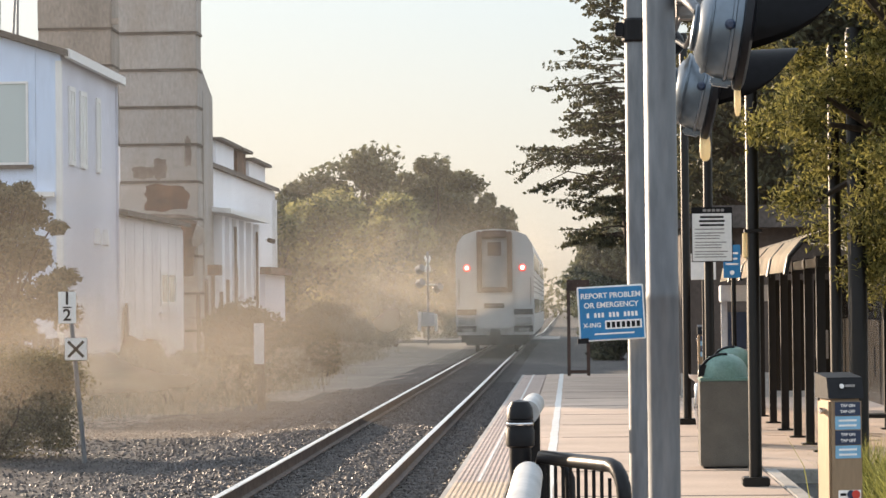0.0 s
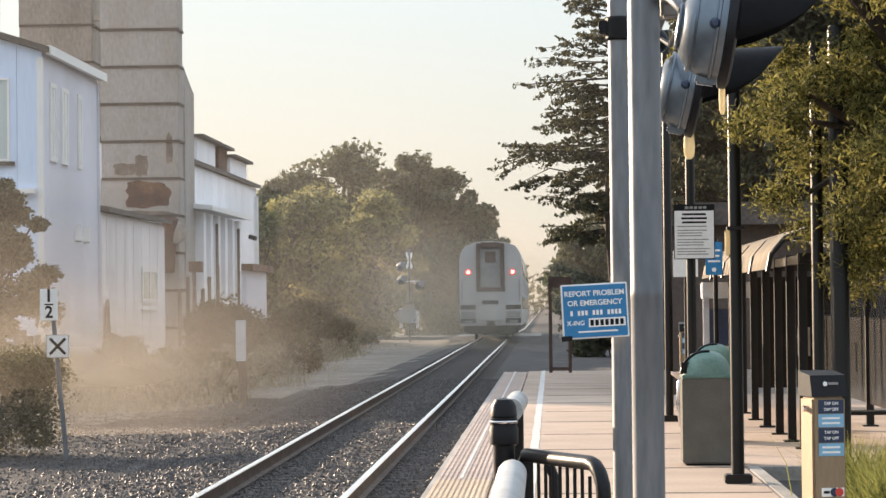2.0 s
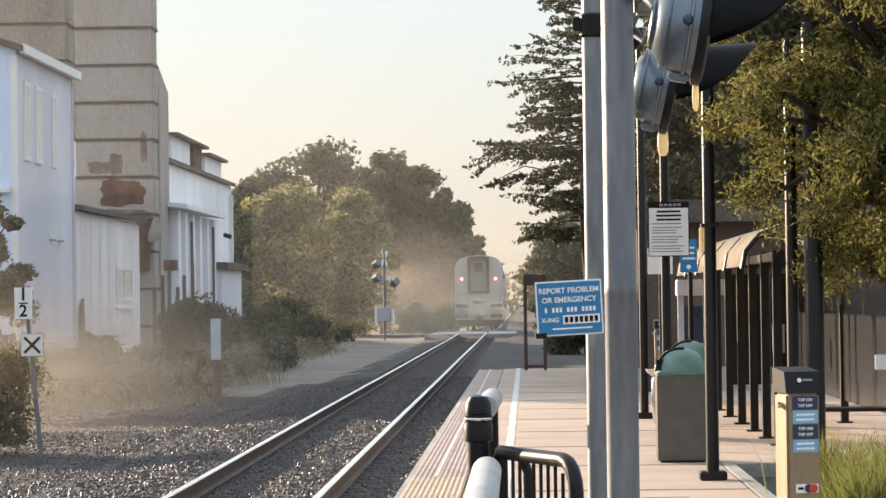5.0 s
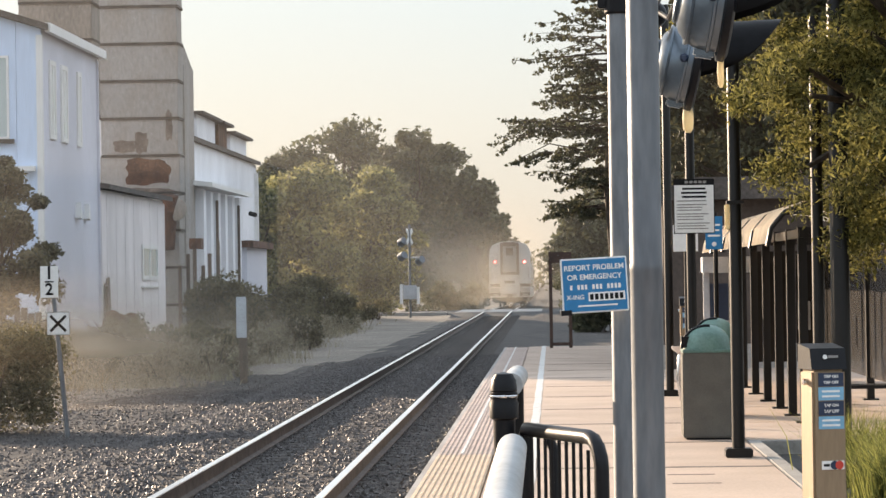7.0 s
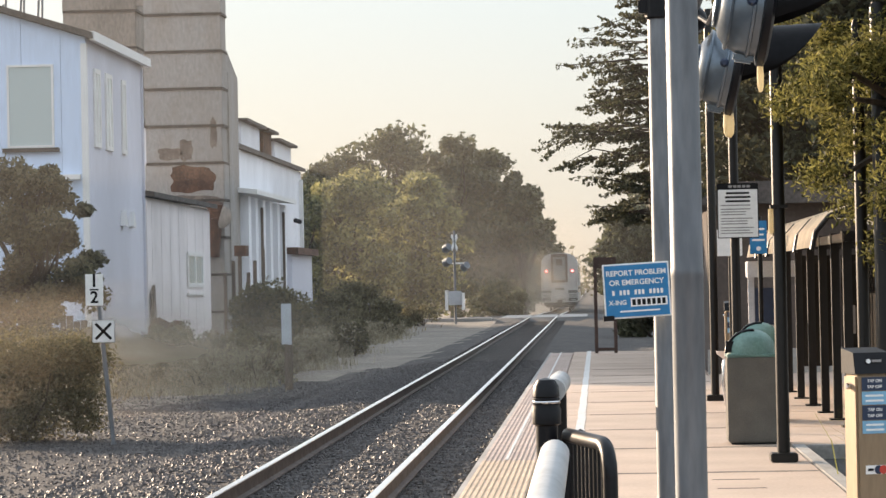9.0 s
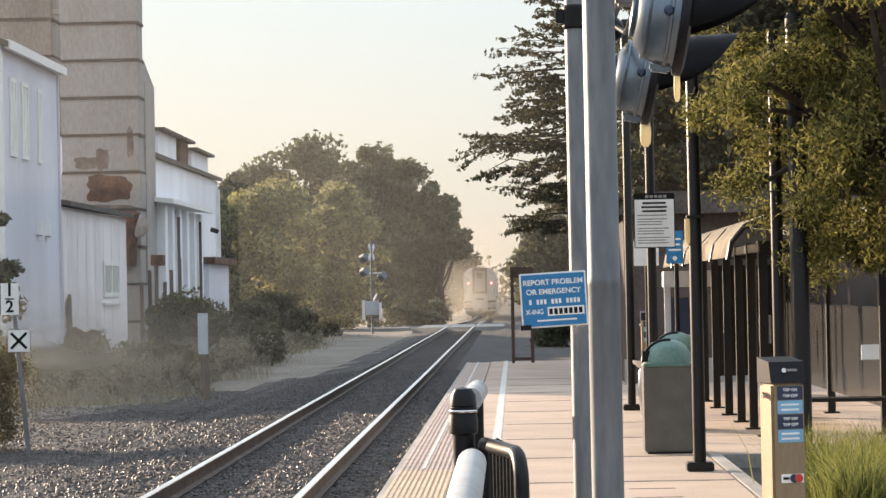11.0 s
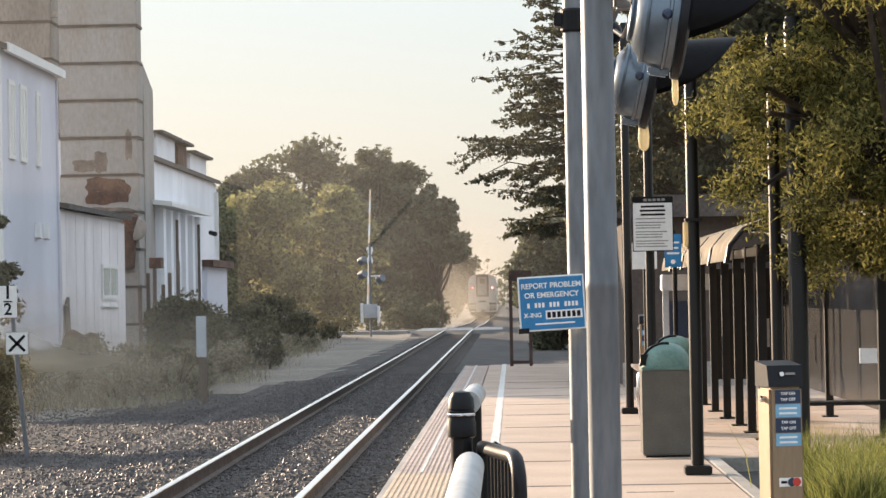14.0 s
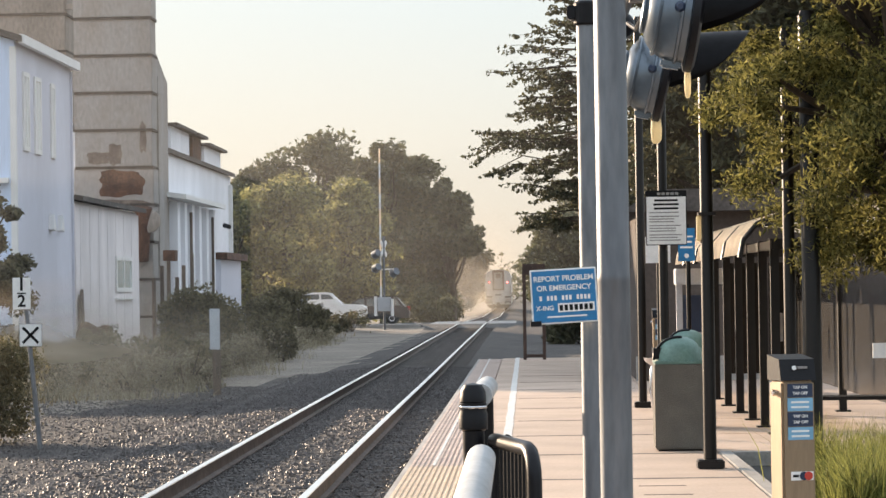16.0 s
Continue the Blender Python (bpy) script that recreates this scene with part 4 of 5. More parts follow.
    letters("lettering", "X-ING", 0.032, M["white"], sign, pose(-0.1, 0, -0.058) @ up)
    quick_box("number_plate", sign, M["white"], (-0.035, -0.0085, -0.08), (0.15, -0.0065, -0.036))
    for k in range(7):
        quick_box("bar", sign, M["ink"], (-0.027 + k * 0.025, -0.0095, -0.073), (-0.01 + k * 0.025, -0.0085, -0.044))
    quick_box("bar", sign, M["white"], (-0.09, -0.0085, -0.106), (0.11, -0.0065, -0.098))
    quick_box("clip", sign, M["black"], (-w - 0.01, -0.012, -h - 0.008), (-w + 0.045, 0.012, -h + 0.018))
    quick_box("bracket", sign, M["galv"], (0.06, 0.0, -0.03), (0.13, 0.13, 0.03))
    sign.rotation_euler = (0, radians(-2.6), radians(6))
    return s


# ---- railing and swinging gate in front of the platform ----
RAIL_Z, POST_Y = 1.14, 13.2


def build_railing():
    r = thing("handrail", "thick white pipe handrail through a black post", "railing", (0, 0, 0.2))
    x = -0.245
    bm = bmesh.new()
    tube(bm, [(x + 0.07, 4.5, RAIL_Z - 0.2), (x + 0.05, POST_Y - 0.9, RAIL_Z - 0.2)], 0.066, 24)
    part("pipe", bm, M["pipe"], r, "white painted pipe", smooth=True)
    bm = bmesh.new()
    tube(bm, [(x + 0.035, POST_Y + 0.05, RAIL_Z + 0.045), (x + 0.045, POST_Y + 1.7, RAIL_Z + 0.03)], 0.056, 24)
    part("pipe", bm, M["pipe"], r, "white painted pipe", smooth=True)
    bm = bmesh.new()
    lathe(bm, [(0.052, -0.4), (0.052, 1.02), (0.068, 1.03), (0.07, 1.1), (0.063, 1.115), (0.065, 1.125), (0.065, 1.15), (0.06, 1.155), (0.064, 1.16), (0.06, 1.21), (0.042, 1.24), (0.0, 1.25)], 28, pose(x, POST_Y, 0))
    part("post", bm, M["black"], r, "black post with rounded cap", smooth=True)
    bm = bmesh.new()
    lathe(bm, [(0.066, 1.128), (0.0675, 1.131), (0.0675, 1.137), (0.066, 1.14)], 28, pose(x, POST_Y, 0))
    part("ring", bm, M["chrome"], r, "bright ring", smooth=True)
    for y in (6.0, 9.5, 14.6):
        quick_cyl("support", r, M["black"], (x + 0.05, y, -0.1), (x + 0.05, y, RAIL_Z - 0.2 if y < 13 else RAIL_Z), 0.03)
    # fixed hoop beside the gate
    h = thing("hoop_rail", "short black hoop rail beside the gate", "railing", (-0.16, POST_Y + 0.55, 0.2))
    bm = bmesh.new()
    tube(bm, [(0, 0, -0.1), (0, 0, 0.86), (0.02, 0, 0.92), (0.07, -0.01, 0.95), (0.12, -0.02, 0.92), (0.15, -0.03, 0.84), (0.155, -0.03, -0.1)], 0.026, 12)
    part("hoop", bm, M["black"], h, smooth=True)
    return r


def build_gate():
    g = thing("swing_gate", "black tubular swing gate with upright bars, half open", "gate", (-0.15, POST_Y + 0.02, 0.2))
    L, top = 0.92, 0.975
    bm = bmesh.new()
    pts = [(0.0, 0, 0.12), (0.0, 0, top - 0.05), (0.03, 0, top)] + [(L - 0.14 + 0.14 * math.sin(a), 0, top - 0.14 + 0.14 * math.cos(a)) for a in (0, 0.4, 0.8, 1.2, 1.57)] + [(L, 0, 0.12)]
    tube(bm, pts, 0.034, 14)
    part("tube_frame", bm, M["black"], g, "glossy black tube", smooth=True)
    bm = bmesh.new()
    tube(bm, [(0.0, 0, 0.14), (L, 0, 0.14)], 0.02, 10)
    part("bottom_tube", bm, M["black"], g, smooth=True)
    for k in range(9):
        quick_cyl("bar", g, M["black"], (0.09 + k * 0.085, 0, 0.14), (0.09 + k * 0.085, 0, top - 0.01 if k < 8 else top - 0.06), 0.009, n=8)
    quick_box("latch", g, M["black"], (L - 0.02, -0.05, 0.42), (L + 0.05, 0.05, 0.6), bevel=0.01)
    return g


# ---- things on the platform ----
def build_bin(at, label):
    b = thing("litter_bin", label, "bin", at, "platform bins")
    w = 0.258
    bm = bmesh.new()
    box(bm, (-w, -w, 0.02), (w, w, 0.9), bevel=0.012)
    part("body", bm, M["bin_grey"], b, "exposed aggregate panels")
    quick_box("rim", b, M["bin_green"], (-w - 0.004, -w - 0.004, 0.895), (w + 0.004, w + 0.004, 0.93), bevel=0.012)
    bm = bmesh.new()
    lathe(bm, [(0.25, 0.925), (0.248, 0.98), (0.232, 1.05), (0.2, 1.1), (0.155, 1.14), (0.09, 1.168), (0.0, 1.178)], 30)
    part("dome", bm, M["bin_green"], b, "faded green domed lid", smooth=True)
    bm = bmesh.new()
    tube(bm, [(-0.262 * math.cos(a), -0.1, 0.925 + 0.245 * math.sin(a)) for a in np.linspace(0.05, 1.7, 12)], 0.016, 8)
    part("hood_lip", bm, M["black"], b, "dark lip of the opening", smooth=True)
    quick_box("flap", b, M["black"], (-0.262, -0.14, 0.95), (-0.17, 0.14, 1.06), "dark opening flap")
    quick_box("foot", b, M["black"], (-w + 0.03, -w + 0.03, 0), (w - 0.03, w - 0.03, 0.022))
    return b


def build_lamp_posts():
    made = []
    for (x, y, h, r, base) in ((1.70, 25.8, 3.9, 0.06, True), (1.55, 31.0, 5.2, 0.052, False), (1.63, 39.0, 5.5, 0.058, True), (2.44, 25.6, 4.2, 0.055, False), (2.58, 25.0, 4.3, 0.085, False)):
        p = thing("lamp_post", "slim dark bronze post standing on the platform edge", "lamp post", (x, y, 0.2 if x < BED_X else 0.06), "platform posts")
        bm = bmesh.new()
        lathe(bm, [(r, 0), (r, h - 0.05), (r * 0.8, h)], 20)
        part("pole", bm, M["bronze"], p, smooth=True)
        if base:
            quick_box("base_plate", p, M["bronze"], (-r * 2.1, -r * 2.1, 0), (r * 2.1, r * 2.1, 0.085), "dark base cover", 0.012)
        if x < 2 and 25 < y < 26:
            bm = bmesh.new()
            box(bm, (-0.095, -0.05, 2.1), (-0.05, 0.05, 2.36), bevel=0.018)
            part("fitting", bm, M["cream"], p, "pale fitting on the pole")
            quick_box("band", p, M["bronze"], (-0.08, -0.08, 2.35), (0.08, 0.08, 2.38))
        made.append(p)
    return made


def build_notices():
    n = thing("notice_board", "white notice with a dark heading on a post", "sign", (1.585, 30.9, 2.66))
    w, h = 0.228, 0.305
    bm = bmesh.new()
    box(bm, (-w, -0.01, -h), (w, 0.005, h), bevel=0.004)
    part("backing", bm, M["ink"], n)
    quick_box("sheet", n, M["white"], (-w + 0.01, -0.014, -h + 0.01), (w - 0.01, -0.009, h - 0.07))
    rng = random.Random(3)
    z = h - 0.11
    for i in range(13):
        half = (0.16 if i < 3 else 0.185) * rng.uniform(0.75, 1)
        left = -half if i < 3 else -0.19
        quick_box("bar", n, M["ink"] if i < 3 else M["train_grey"], (left, -0.016, z - (0.011 if i < 3 else 0.006)), (left + half * 2 * (1 if i < 3 else 0.98), -0.0135, z + (0.011 if i < 3 else 0.006)))
        z -= 0.045 if i < 3 else (0.03 if i % 3 else 0.043)
    for k in range(5):
        quick_box("bar", n, M["train_grey"], (-0.1 + k * 0.05, -0.013, h - 0.05), (-0.062 + k * 0.05, -0.0095, h - 0.022))
    b = thing("station_sign", "small blue sign on a thin post", "sign", (2.1, 36, 0.2))
    quick_cyl("post", b, M["bronze"], (0.02, 0.03, 0), (0.02, 0.03, 2.5), 0.03)
    quick_box("panel", b, M["blue"], (-0.11, -0.01, 2.02), (0.11, 0.01, 2.45), bevel=0.006)
    for z, hw in ((2.34, 0.08), (2.27, 0.07), (2.2, 0.08)):
        quick_box("bar", b, M["white"], (-hw, -0.013, z - 0.012), (hw, -0.009, z + 0.012))
    bm = bmesh.new()
    lathe(bm, [(0.03, 0), (0.03, 0.004)], 16, pose(0, -0.014, 2.09, 90))
    part("emblem", bm, M["white"], b)
    w2 = thing("back_sign", "white sign seen below the notice", "sign", (1.62, 33.5, 0.2))
    quick_cyl("post", w2, M["bronze"], (0.0, 0.04, 0), (0.0, 0.04, 2.3), 0.03)
    quick_box("panel", w2, M["white"], (-0.16, -0.008, 1.98), (0.14, 0.008, 2.3), bevel=0.004)
    return n


def build_reader(at, turn, scale, label):
    r = thing("card_reader", label, "card reader", at)
    w, d = 0.088, 0.09
    bm = bmesh.new()
    box(bm, (-w, -d, 0), (w, d, 1.27), bevel=0.012)
    part("cabinet", bm, M["reader"], r, "bronze metal cabinet")
    bm = bmesh.new()
    prism(bm, [(-d - 0.008, 1.272), (d + 0.01, 1.272), (d + 0.01, 1.40), (-d + 0.02, 1.378)], -w - 0.006, w + 0.006, axis="x")
    part("head", bm, M["black"], r, "dark reader head")
    for a, b, m in ((1.187, 1.255, "navy"), (1.117, 1.183, "lightblue"), (1.040, 1.112, "navy"), (0.972, 1.036, "lightblue")):
        lab = quick_box("panel", r, M[m], (-w + 0.03, -d - 0.004, a), (w - 0.012, -d + 0.002, b), "dark blue label" if m == "navy" else "light blue label")
        if m == "navy":
            up = pose(0.009, -d - 0.005, 0, 90)
            letters("lettering", "TAP ON", 0.021, M["white"], lab, pose(0, 0, (a + b) / 2 + 0.015) @ up)
            letters("lettering", "TAP OFF", 0.021, M["white"], lab, pose(0, 0, (a + b) / 2 - 0.015) @ up)
        else:
            for k in range(2):
                quick_box("bar", lab, M["white"], (-0.04, -d - 0.0055, (a + b) / 2 - 0.018 + k * 0.025), (0.055, -d - 0.0035, (a + b) / 2 - 0.008 + k * 0.025))
    bm = bmesh.new()
    lathe(bm, [(0.022, 0), (0.022, 0.004)], 18, pose(0.047, -d - 0.0035, 0.79, 90))
    part("mark", bm, M["red"], r, "small round red mark")
    bm = bmesh.new()
    lathe(bm, [(0.022, 0), (0.022, 0.003)], 18, pose(0.022, -d - 0.003, 0.79, 90))
    part("mark", bm, M["navy"], r, "small round dark mark")
    quick_box("label_plate", r, M["white"], (-0.045, -d - 0.0025, 0.768), (0.075, -d + 0.001, 0.812), "small white label", 0.001)
    quick_box("bar", r, M["ink"], (-0.035, -d - 0.004, 0.784), (-0.004, -d - 0.002, 0.797))
    bm = bmesh.new()
    cyl(bm, (-w - 0.025, -0.02, 1.21), (-w, -0.02, 1.21), 0.016, n=10)
    part("lock", bm, M["chrome"], r)
    bm = bmesh.new()
    lathe(bm, [(0.012, 0), (0.012, 0.003)], 12, pose(-0.02, -d - 0.0, 1.335, 80))
    part("emblem", bm, M["white"], r)
    quick_box("bar", r, M["train_grey"], (0.0, -d - 0.001, 1.33), (0.05, -d + 0.012, 1.342))
    r.rotation_euler = (0, 0, radians(turn))
    r.scale = (scale, scale, scale)
    return r


def build_shelter():
    s = thing("shelter", "dark metal platform shelter with arched fabric canopy", "shelter", (0, 0, 0.2))
    for y in (31.6, 33.2, 35.0, 37.0, 39.2, 41.5, 44.0):
        for x in (2.84, 4.2) if y in (31.6, 37.0, 44.0) else (2.84,):
            p = quick_box("post", s, M["bronze"], (x - 0.05, y - 0.05, 0), (x + 0.05, y + 0.05, 2.22))
            quick_box("foot", p, M["bronze"], (x - 0.1, y - 0.1, 0), (x + 0.1, y + 0.1, 0.02))
    arc = [(2.42, 2.04), (2.46, 2.24), (2.62, 2.42), (2.95, 2.54), (3.3, 2.62), (3.7, 2.65), (4.1, 2.62), (4.5, 2.5), (4.8, 2.3), (4.82, 2.1)]
    for k in range(5):
        y0 = 31.2 + k * 2.75
        bm = bmesh.new()
        a = [bm.verts.new((p, y0, q)) for p, q in arc]
        b = [bm.verts.new((p, y0 + 2.6, q)) for p, q in arc]
        for i in range(len(arc) - 1):
            bm.faces.new((a[i], a[i + 1], b[i + 1], b[i]))
        bmesh.ops.solidify(bm, geom=bm.faces[:], thickness=0.03)
        part("canopy", bm, M["canopy"], s, "pale arched canopy bay", smooth=True)
        bm = bmesh.new()
        tube(bm, [(p, y0 + 0.02, q - 0.03) for p, q in arc], 0.03, 8)
        part("rib", bm, M["bronze"], s, smooth=True)
    for y in (31.6, 35.0, 39.2, 44.0):
        quick_box("beam", s, M["bronze"], (2.8, y - 0.04, 2.14), (4.65, y + 0.04, 2.22))
    for x in (2.84, 4.2):
        quick_box("beam", s, M["bronze"], (x - 0.04, 31.5, 2.1), (x + 0.04, 44.1, 2.2))
    for y0, y1 in ((31.75, 36.9), (37.1, 43.9)):
        quick_box("glass_panel", s, M["smoked"], (4.19, y0, 0.3), (4.21, y1, 2.05), "smoked glass panel")
    quick_box("poster", s, M["white"], (3.93, 31.52, 0.85), (4.13, 31.55, 1.02), "white paper notice")
    quick_box("poster", s, M["train_grey"], (3.45, 39.15, 0.9), (3.62, 39.18, 1.3), "small grey box")
    for x0, x1 in ((3.15, 3.75), (3.85, 4.5)):
        quick_box("glass_panel", s, M["smoked"], (x0, 44.0, 0.3), (x1, 44.03, 2.05), "smoked glass panel")
    b = thing("bench", "dark metal bench with tilted back rail under the shelter", "bench", (3.6, 30.5, 0.2))
    for k in range(4):
        quick_box("slat", b, M["bronze"], (-0.75, -0.24 + k * 0.12, 0.43), (0.75, -0.15 + k * 0.12, 0.47), bevel=0.006)
    for x in (-0.6, 0.6):
        bm = bmesh.new()
        tube(bm, [(x, -0.2, 0), (x, -0.2, 0.43), (x, 0.2, 0.43), (x, 0.2, 0)], 0.03, 8)
        part("leg", bm, M["bronze"], b, smooth=True)
    bm = bmesh.new()
    tube(bm, [(-0.75, 0.2, 0.5), (-0.85, -0.1, 0.75), (-0.4, -0.1, 0.5)], 0.02, 8)
    part("arm", bm, M["galv"], b, "pale metal arm rest", smooth=True)
    return s


def build_kiosk():
    k = thing("ticket_kiosk", "grey metal ticket kiosk with a flat cap", "kiosk", (2.78, 45, 0.2))
    for x in (-0.3, 0.26):
        quick_box("upright", k, M["kiosk"], (x - 0.04, -0.04, 0), (x + 0.06, 0.06, 1.75), bevel=0.006)
    quick_box("cap", k, M["kiosk"], (-0.36, -0.3, 1.72), (0.42, 0.3, 1.98), "boxy grey cap", 0.012)
    quick_box("screen", k, M["navy"], (-0.24, -0.02, 0.95), (0.2, 0.02, 1.55), "dark screen")
    quick_box("cabinet", k, M["kiosk"], (-0.25, -0.01, 0), (0.21, 0.05, 0.95))
    f = thing("drinking_fountain", "small chrome drinking fountain on a stem", "drinking fountain", (1.72, 37.4, 0.2))
    bm = bmesh.new()
    tube(bm, [(0, 0, 0), (-0.04, 0, 0.3), (-0.02, 0, 0.6), (0.06, 0, 0.68)], 0.035, 10)
    part("stem", bm, M["chrome"], f, smooth=True)
    bm = bmesh.new()
    lathe(bm, [(0.03, 0.62), (0.13, 0.7), (0.14, 0.74), (0.1, 0.74)], 20)
    part("bowl", bm, M["chrome"], f, smooth=True)
    return k


def build_stand():
    s = thing("sign_stand", "brown two-post sign frame at the platform end", "sign frame", (0.205, 66, 0.2))
    for x in (-0.245, 0.215):
        quick_box("post", s, M["brown"], (x - 0.04, -0.04, 0), (x + 0.04, 0.04, 2.28), bevel=0.006)
    quick_box("board", s, M["brown"], (-0.205, -0.02, 2.02), (0.175, 0.02, 2.28), "faded red-brown board", 0.004)
    quick_box("rail", s, M["brown"], (-0.205, -0.025, 0.06), (0.175, 0.025, 0.13))
    return s


# ---- things beside the track ----
def build_trackside():
    p = thing("speed_post", "thin steel post with a white half-mile plate and a crossed plate", "trackside sign", (-7.1, 40, -0.3))
    quick_cyl("post", p, M["galv"], (0.05, 0, -0.2), (-0.15, 0, 2.0), 0.035, n=10)
    quick_box("plate", p, M["white"], (-0.33, -0.065, 2.0), (-0.07, -0.05, 2.46), "white plate reading one half", 0.004)
    up = pose(-0.2, -0.068, 0, 90)
    letters("lettering", "1", 0.26, M["ink"], p, pose(0, 0, 2.355) @ up)
    quick_box("bar", p, M["ink"], (-0.265, -0.07, 2.222), (-0.135, -0.066, 2.242))
    letters("lettering", "2", 0.24, M["ink"], p, pose(0, 0, 2.115) @ up)
    quick_box("plate", p, M["white"], (-0.24, -0.07, 1.46), (0.09, -0.055, 1.79), "white plate with a black cross", 0.02)
    for a in (45, -45):
        bm = bmesh.new()
        box(bm, (-0.16, -0.004, -0.02), (0.16, 0.004, 0.02), pose(-0.075, -0.073, 1.625, 0, a, 0))
        part("cross_bar", bm, M["ink"], p)
    b = thing("marker_post", "wooden post with a pale grey marker plate", "trackside sign", (-6.75, 60, -0.28))
    quick_box("post", b, M["wood"], (-0.02, -0.05, -0.2), (0.10, 0.07, 1.8), bevel=0.006)
    quick_box("plate", b, M["plate"], (-0.12, -0.075, 0.95), (0.1, -0.055, 1.84), "pale grey plate", 0.006)
    quick_box("stem", b, M["wood"], (-0.06, -0.07, -0.1), (0.0, -0.05, 0.98))
    f = thing("board_fence", "short run of weathered grey board fence", "fence", (0, 0, -0.3))
    rng = random.Random(5)
    for k in range(9):
        h = 1.55 + rng.uniform(-0.2, 0.12)
        bm = bmesh.new()
        box(bm, (-13.6 + k * 0.17, 66 + rng.uniform(-.03, .03), 0), (-13.45 + k * 0.17, 66.05, h), pose(0, 0, 0, 0, 0, 0))
        part("board", bm, M["wood"], f)
    for z in (0.4, 1.2):
        quick_box("rail", f, M["wood"], (-13.6, 66.06, z), (-12.1, 66.12, z + 0.09))
    d = thing("metal_sheet", "dark rusty metal sheet leaning against the shed", "metal sheet", (-14.55, 93, -0.32))
    bm = bmesh.new()
    prism(bm, [(-0.66, 0), (0.66, 0), (0.64, 0.85), (0.5, 1.18), (0.3, 1.22), (0.1, 1.12), (-0.25, 1.32), (-0.5, 1.25), (-0.64, 0.95)], -0.02, 0.02)
    part("sheet", bm, M["rust"], d)
    for x in (-0.4, 0.0, 0.4):
        quick_box("rib", d, M["rust"], (x - 0.03, -0.045, 0.02), (x + 0.03, -0.018, 1.05))
    lw = thing("low_wall", "low brown plank wall with a pale cap before the road", "wall", (0, 150.0, -0.25))
    for k in range(12):
        quick_box("plank", lw, M["wood"], (-15.2 + k * 0.345, -0.06, -0.3), (-14.87 + k * 0.345, 0.06 + 0.01 * (k % 2), 1.38))
    quick_box("cap", lw, M["concrete_far"], (-15.3, -0.12, 1.381), (-11.0, 0.12, 1.45), "pale cap")
    c = thing("utility_cabinet", "brown roadside utility cabinet with a pale lid", "cabinet", (-9.85, 125, -0.33))
    for k in range(4):
        quick_box("panel", c, M["wood"], (-0.46 + k * 0.232, -0.25, 0.0), (-0.234 + k * 0.232, 0.25, 1.4), bevel=0.01)
    quick_box("lid", c, M["concrete_far"], (-0.52, -0.32, 1.4), (0.54, 0.32, 1.47), "pale lid", 0.01)
    # crossing signal on the far side of the track, its gate raised as the train leaves
    m = thing("gate_signal", "grey steel crossing mast with lamps and gate mechanism", "crossing signal", (-7.6, 148, 0.05))
    quick_cyl("mast", m, M["galv"], (0, 0, -0.4), (0, 0, 4.75), 0.065, n=12, label="grey steel mast")
    quick_box("mechanism", m, M["kiosk"], (-0.35, -0.3, 0.75), (0.35, 0.35, 1.5), "grey gate mechanism box", 0.03)
    quick_box("counterweight", m, M["trim"], (-0.52, -0.5, 0.5), (-0.38, 0.1, 1.55), "white counterweight arm")
    quick_box("counterweight", m, M["trim"], (0.38, -0.5, 0.5), (0.5, 0.1, 1.4), "white counterweight arm")
    for x, z in ((-0.5, 3.0), (0.45, 2.75), (-0.5, 3.75)):
        bm = bmesh.new()
        lathe(bm, [(0.12, -0.12), (0.2, 0), (0.24, 0.05), (0.24, 0.08)], 18, pose(x, 0, z, 70, 0, 40))
        hd = part("lamp_head", bm, M["alu"], m, "grey lamp head", smooth=True)
        bm = bmesh.new()
        lathe(bm, [(0.23, 0.085), (0.2, 0.4)], 18, pose(x, 0, z, 70, 0, 40))
        part("hood", bm, M["galv"], hd)
    for a, z in ((38, 4.1), (-38, 4.1)):
        bm = bmesh.new()
        box(bm, (-0.6, -0.02, -0.11), (0.6, 0.02, 0.11), pose(0, 0.1, z, 0, a, 75))
        part("cross_board", bm, M["white"], m, "white crossbuck board")
    quick_box("crossarm", m, M["trim"], (-0.5, -0.04, 2.95), (0.5, 0.04, 3.03))
    arm = new("gate_arm")
    arm.parent = m
    arm.location = (-0.17, 0, 1.1)
    for k in range(10):
        bm = bmesh.new()
        prism(bm, [(-0.045, -0.03), (0.045, -0.03), (0.045, 0.03), (-0.045, 0.03)], 0.2 + k * 0.82, 0.2 + (k + 1) * 0.82)
        part("arm_section", bm, M["canopy"] if k % 2 else M["white"], arm, "faded stripe" if k % 2 else "white stripe")
    return arm


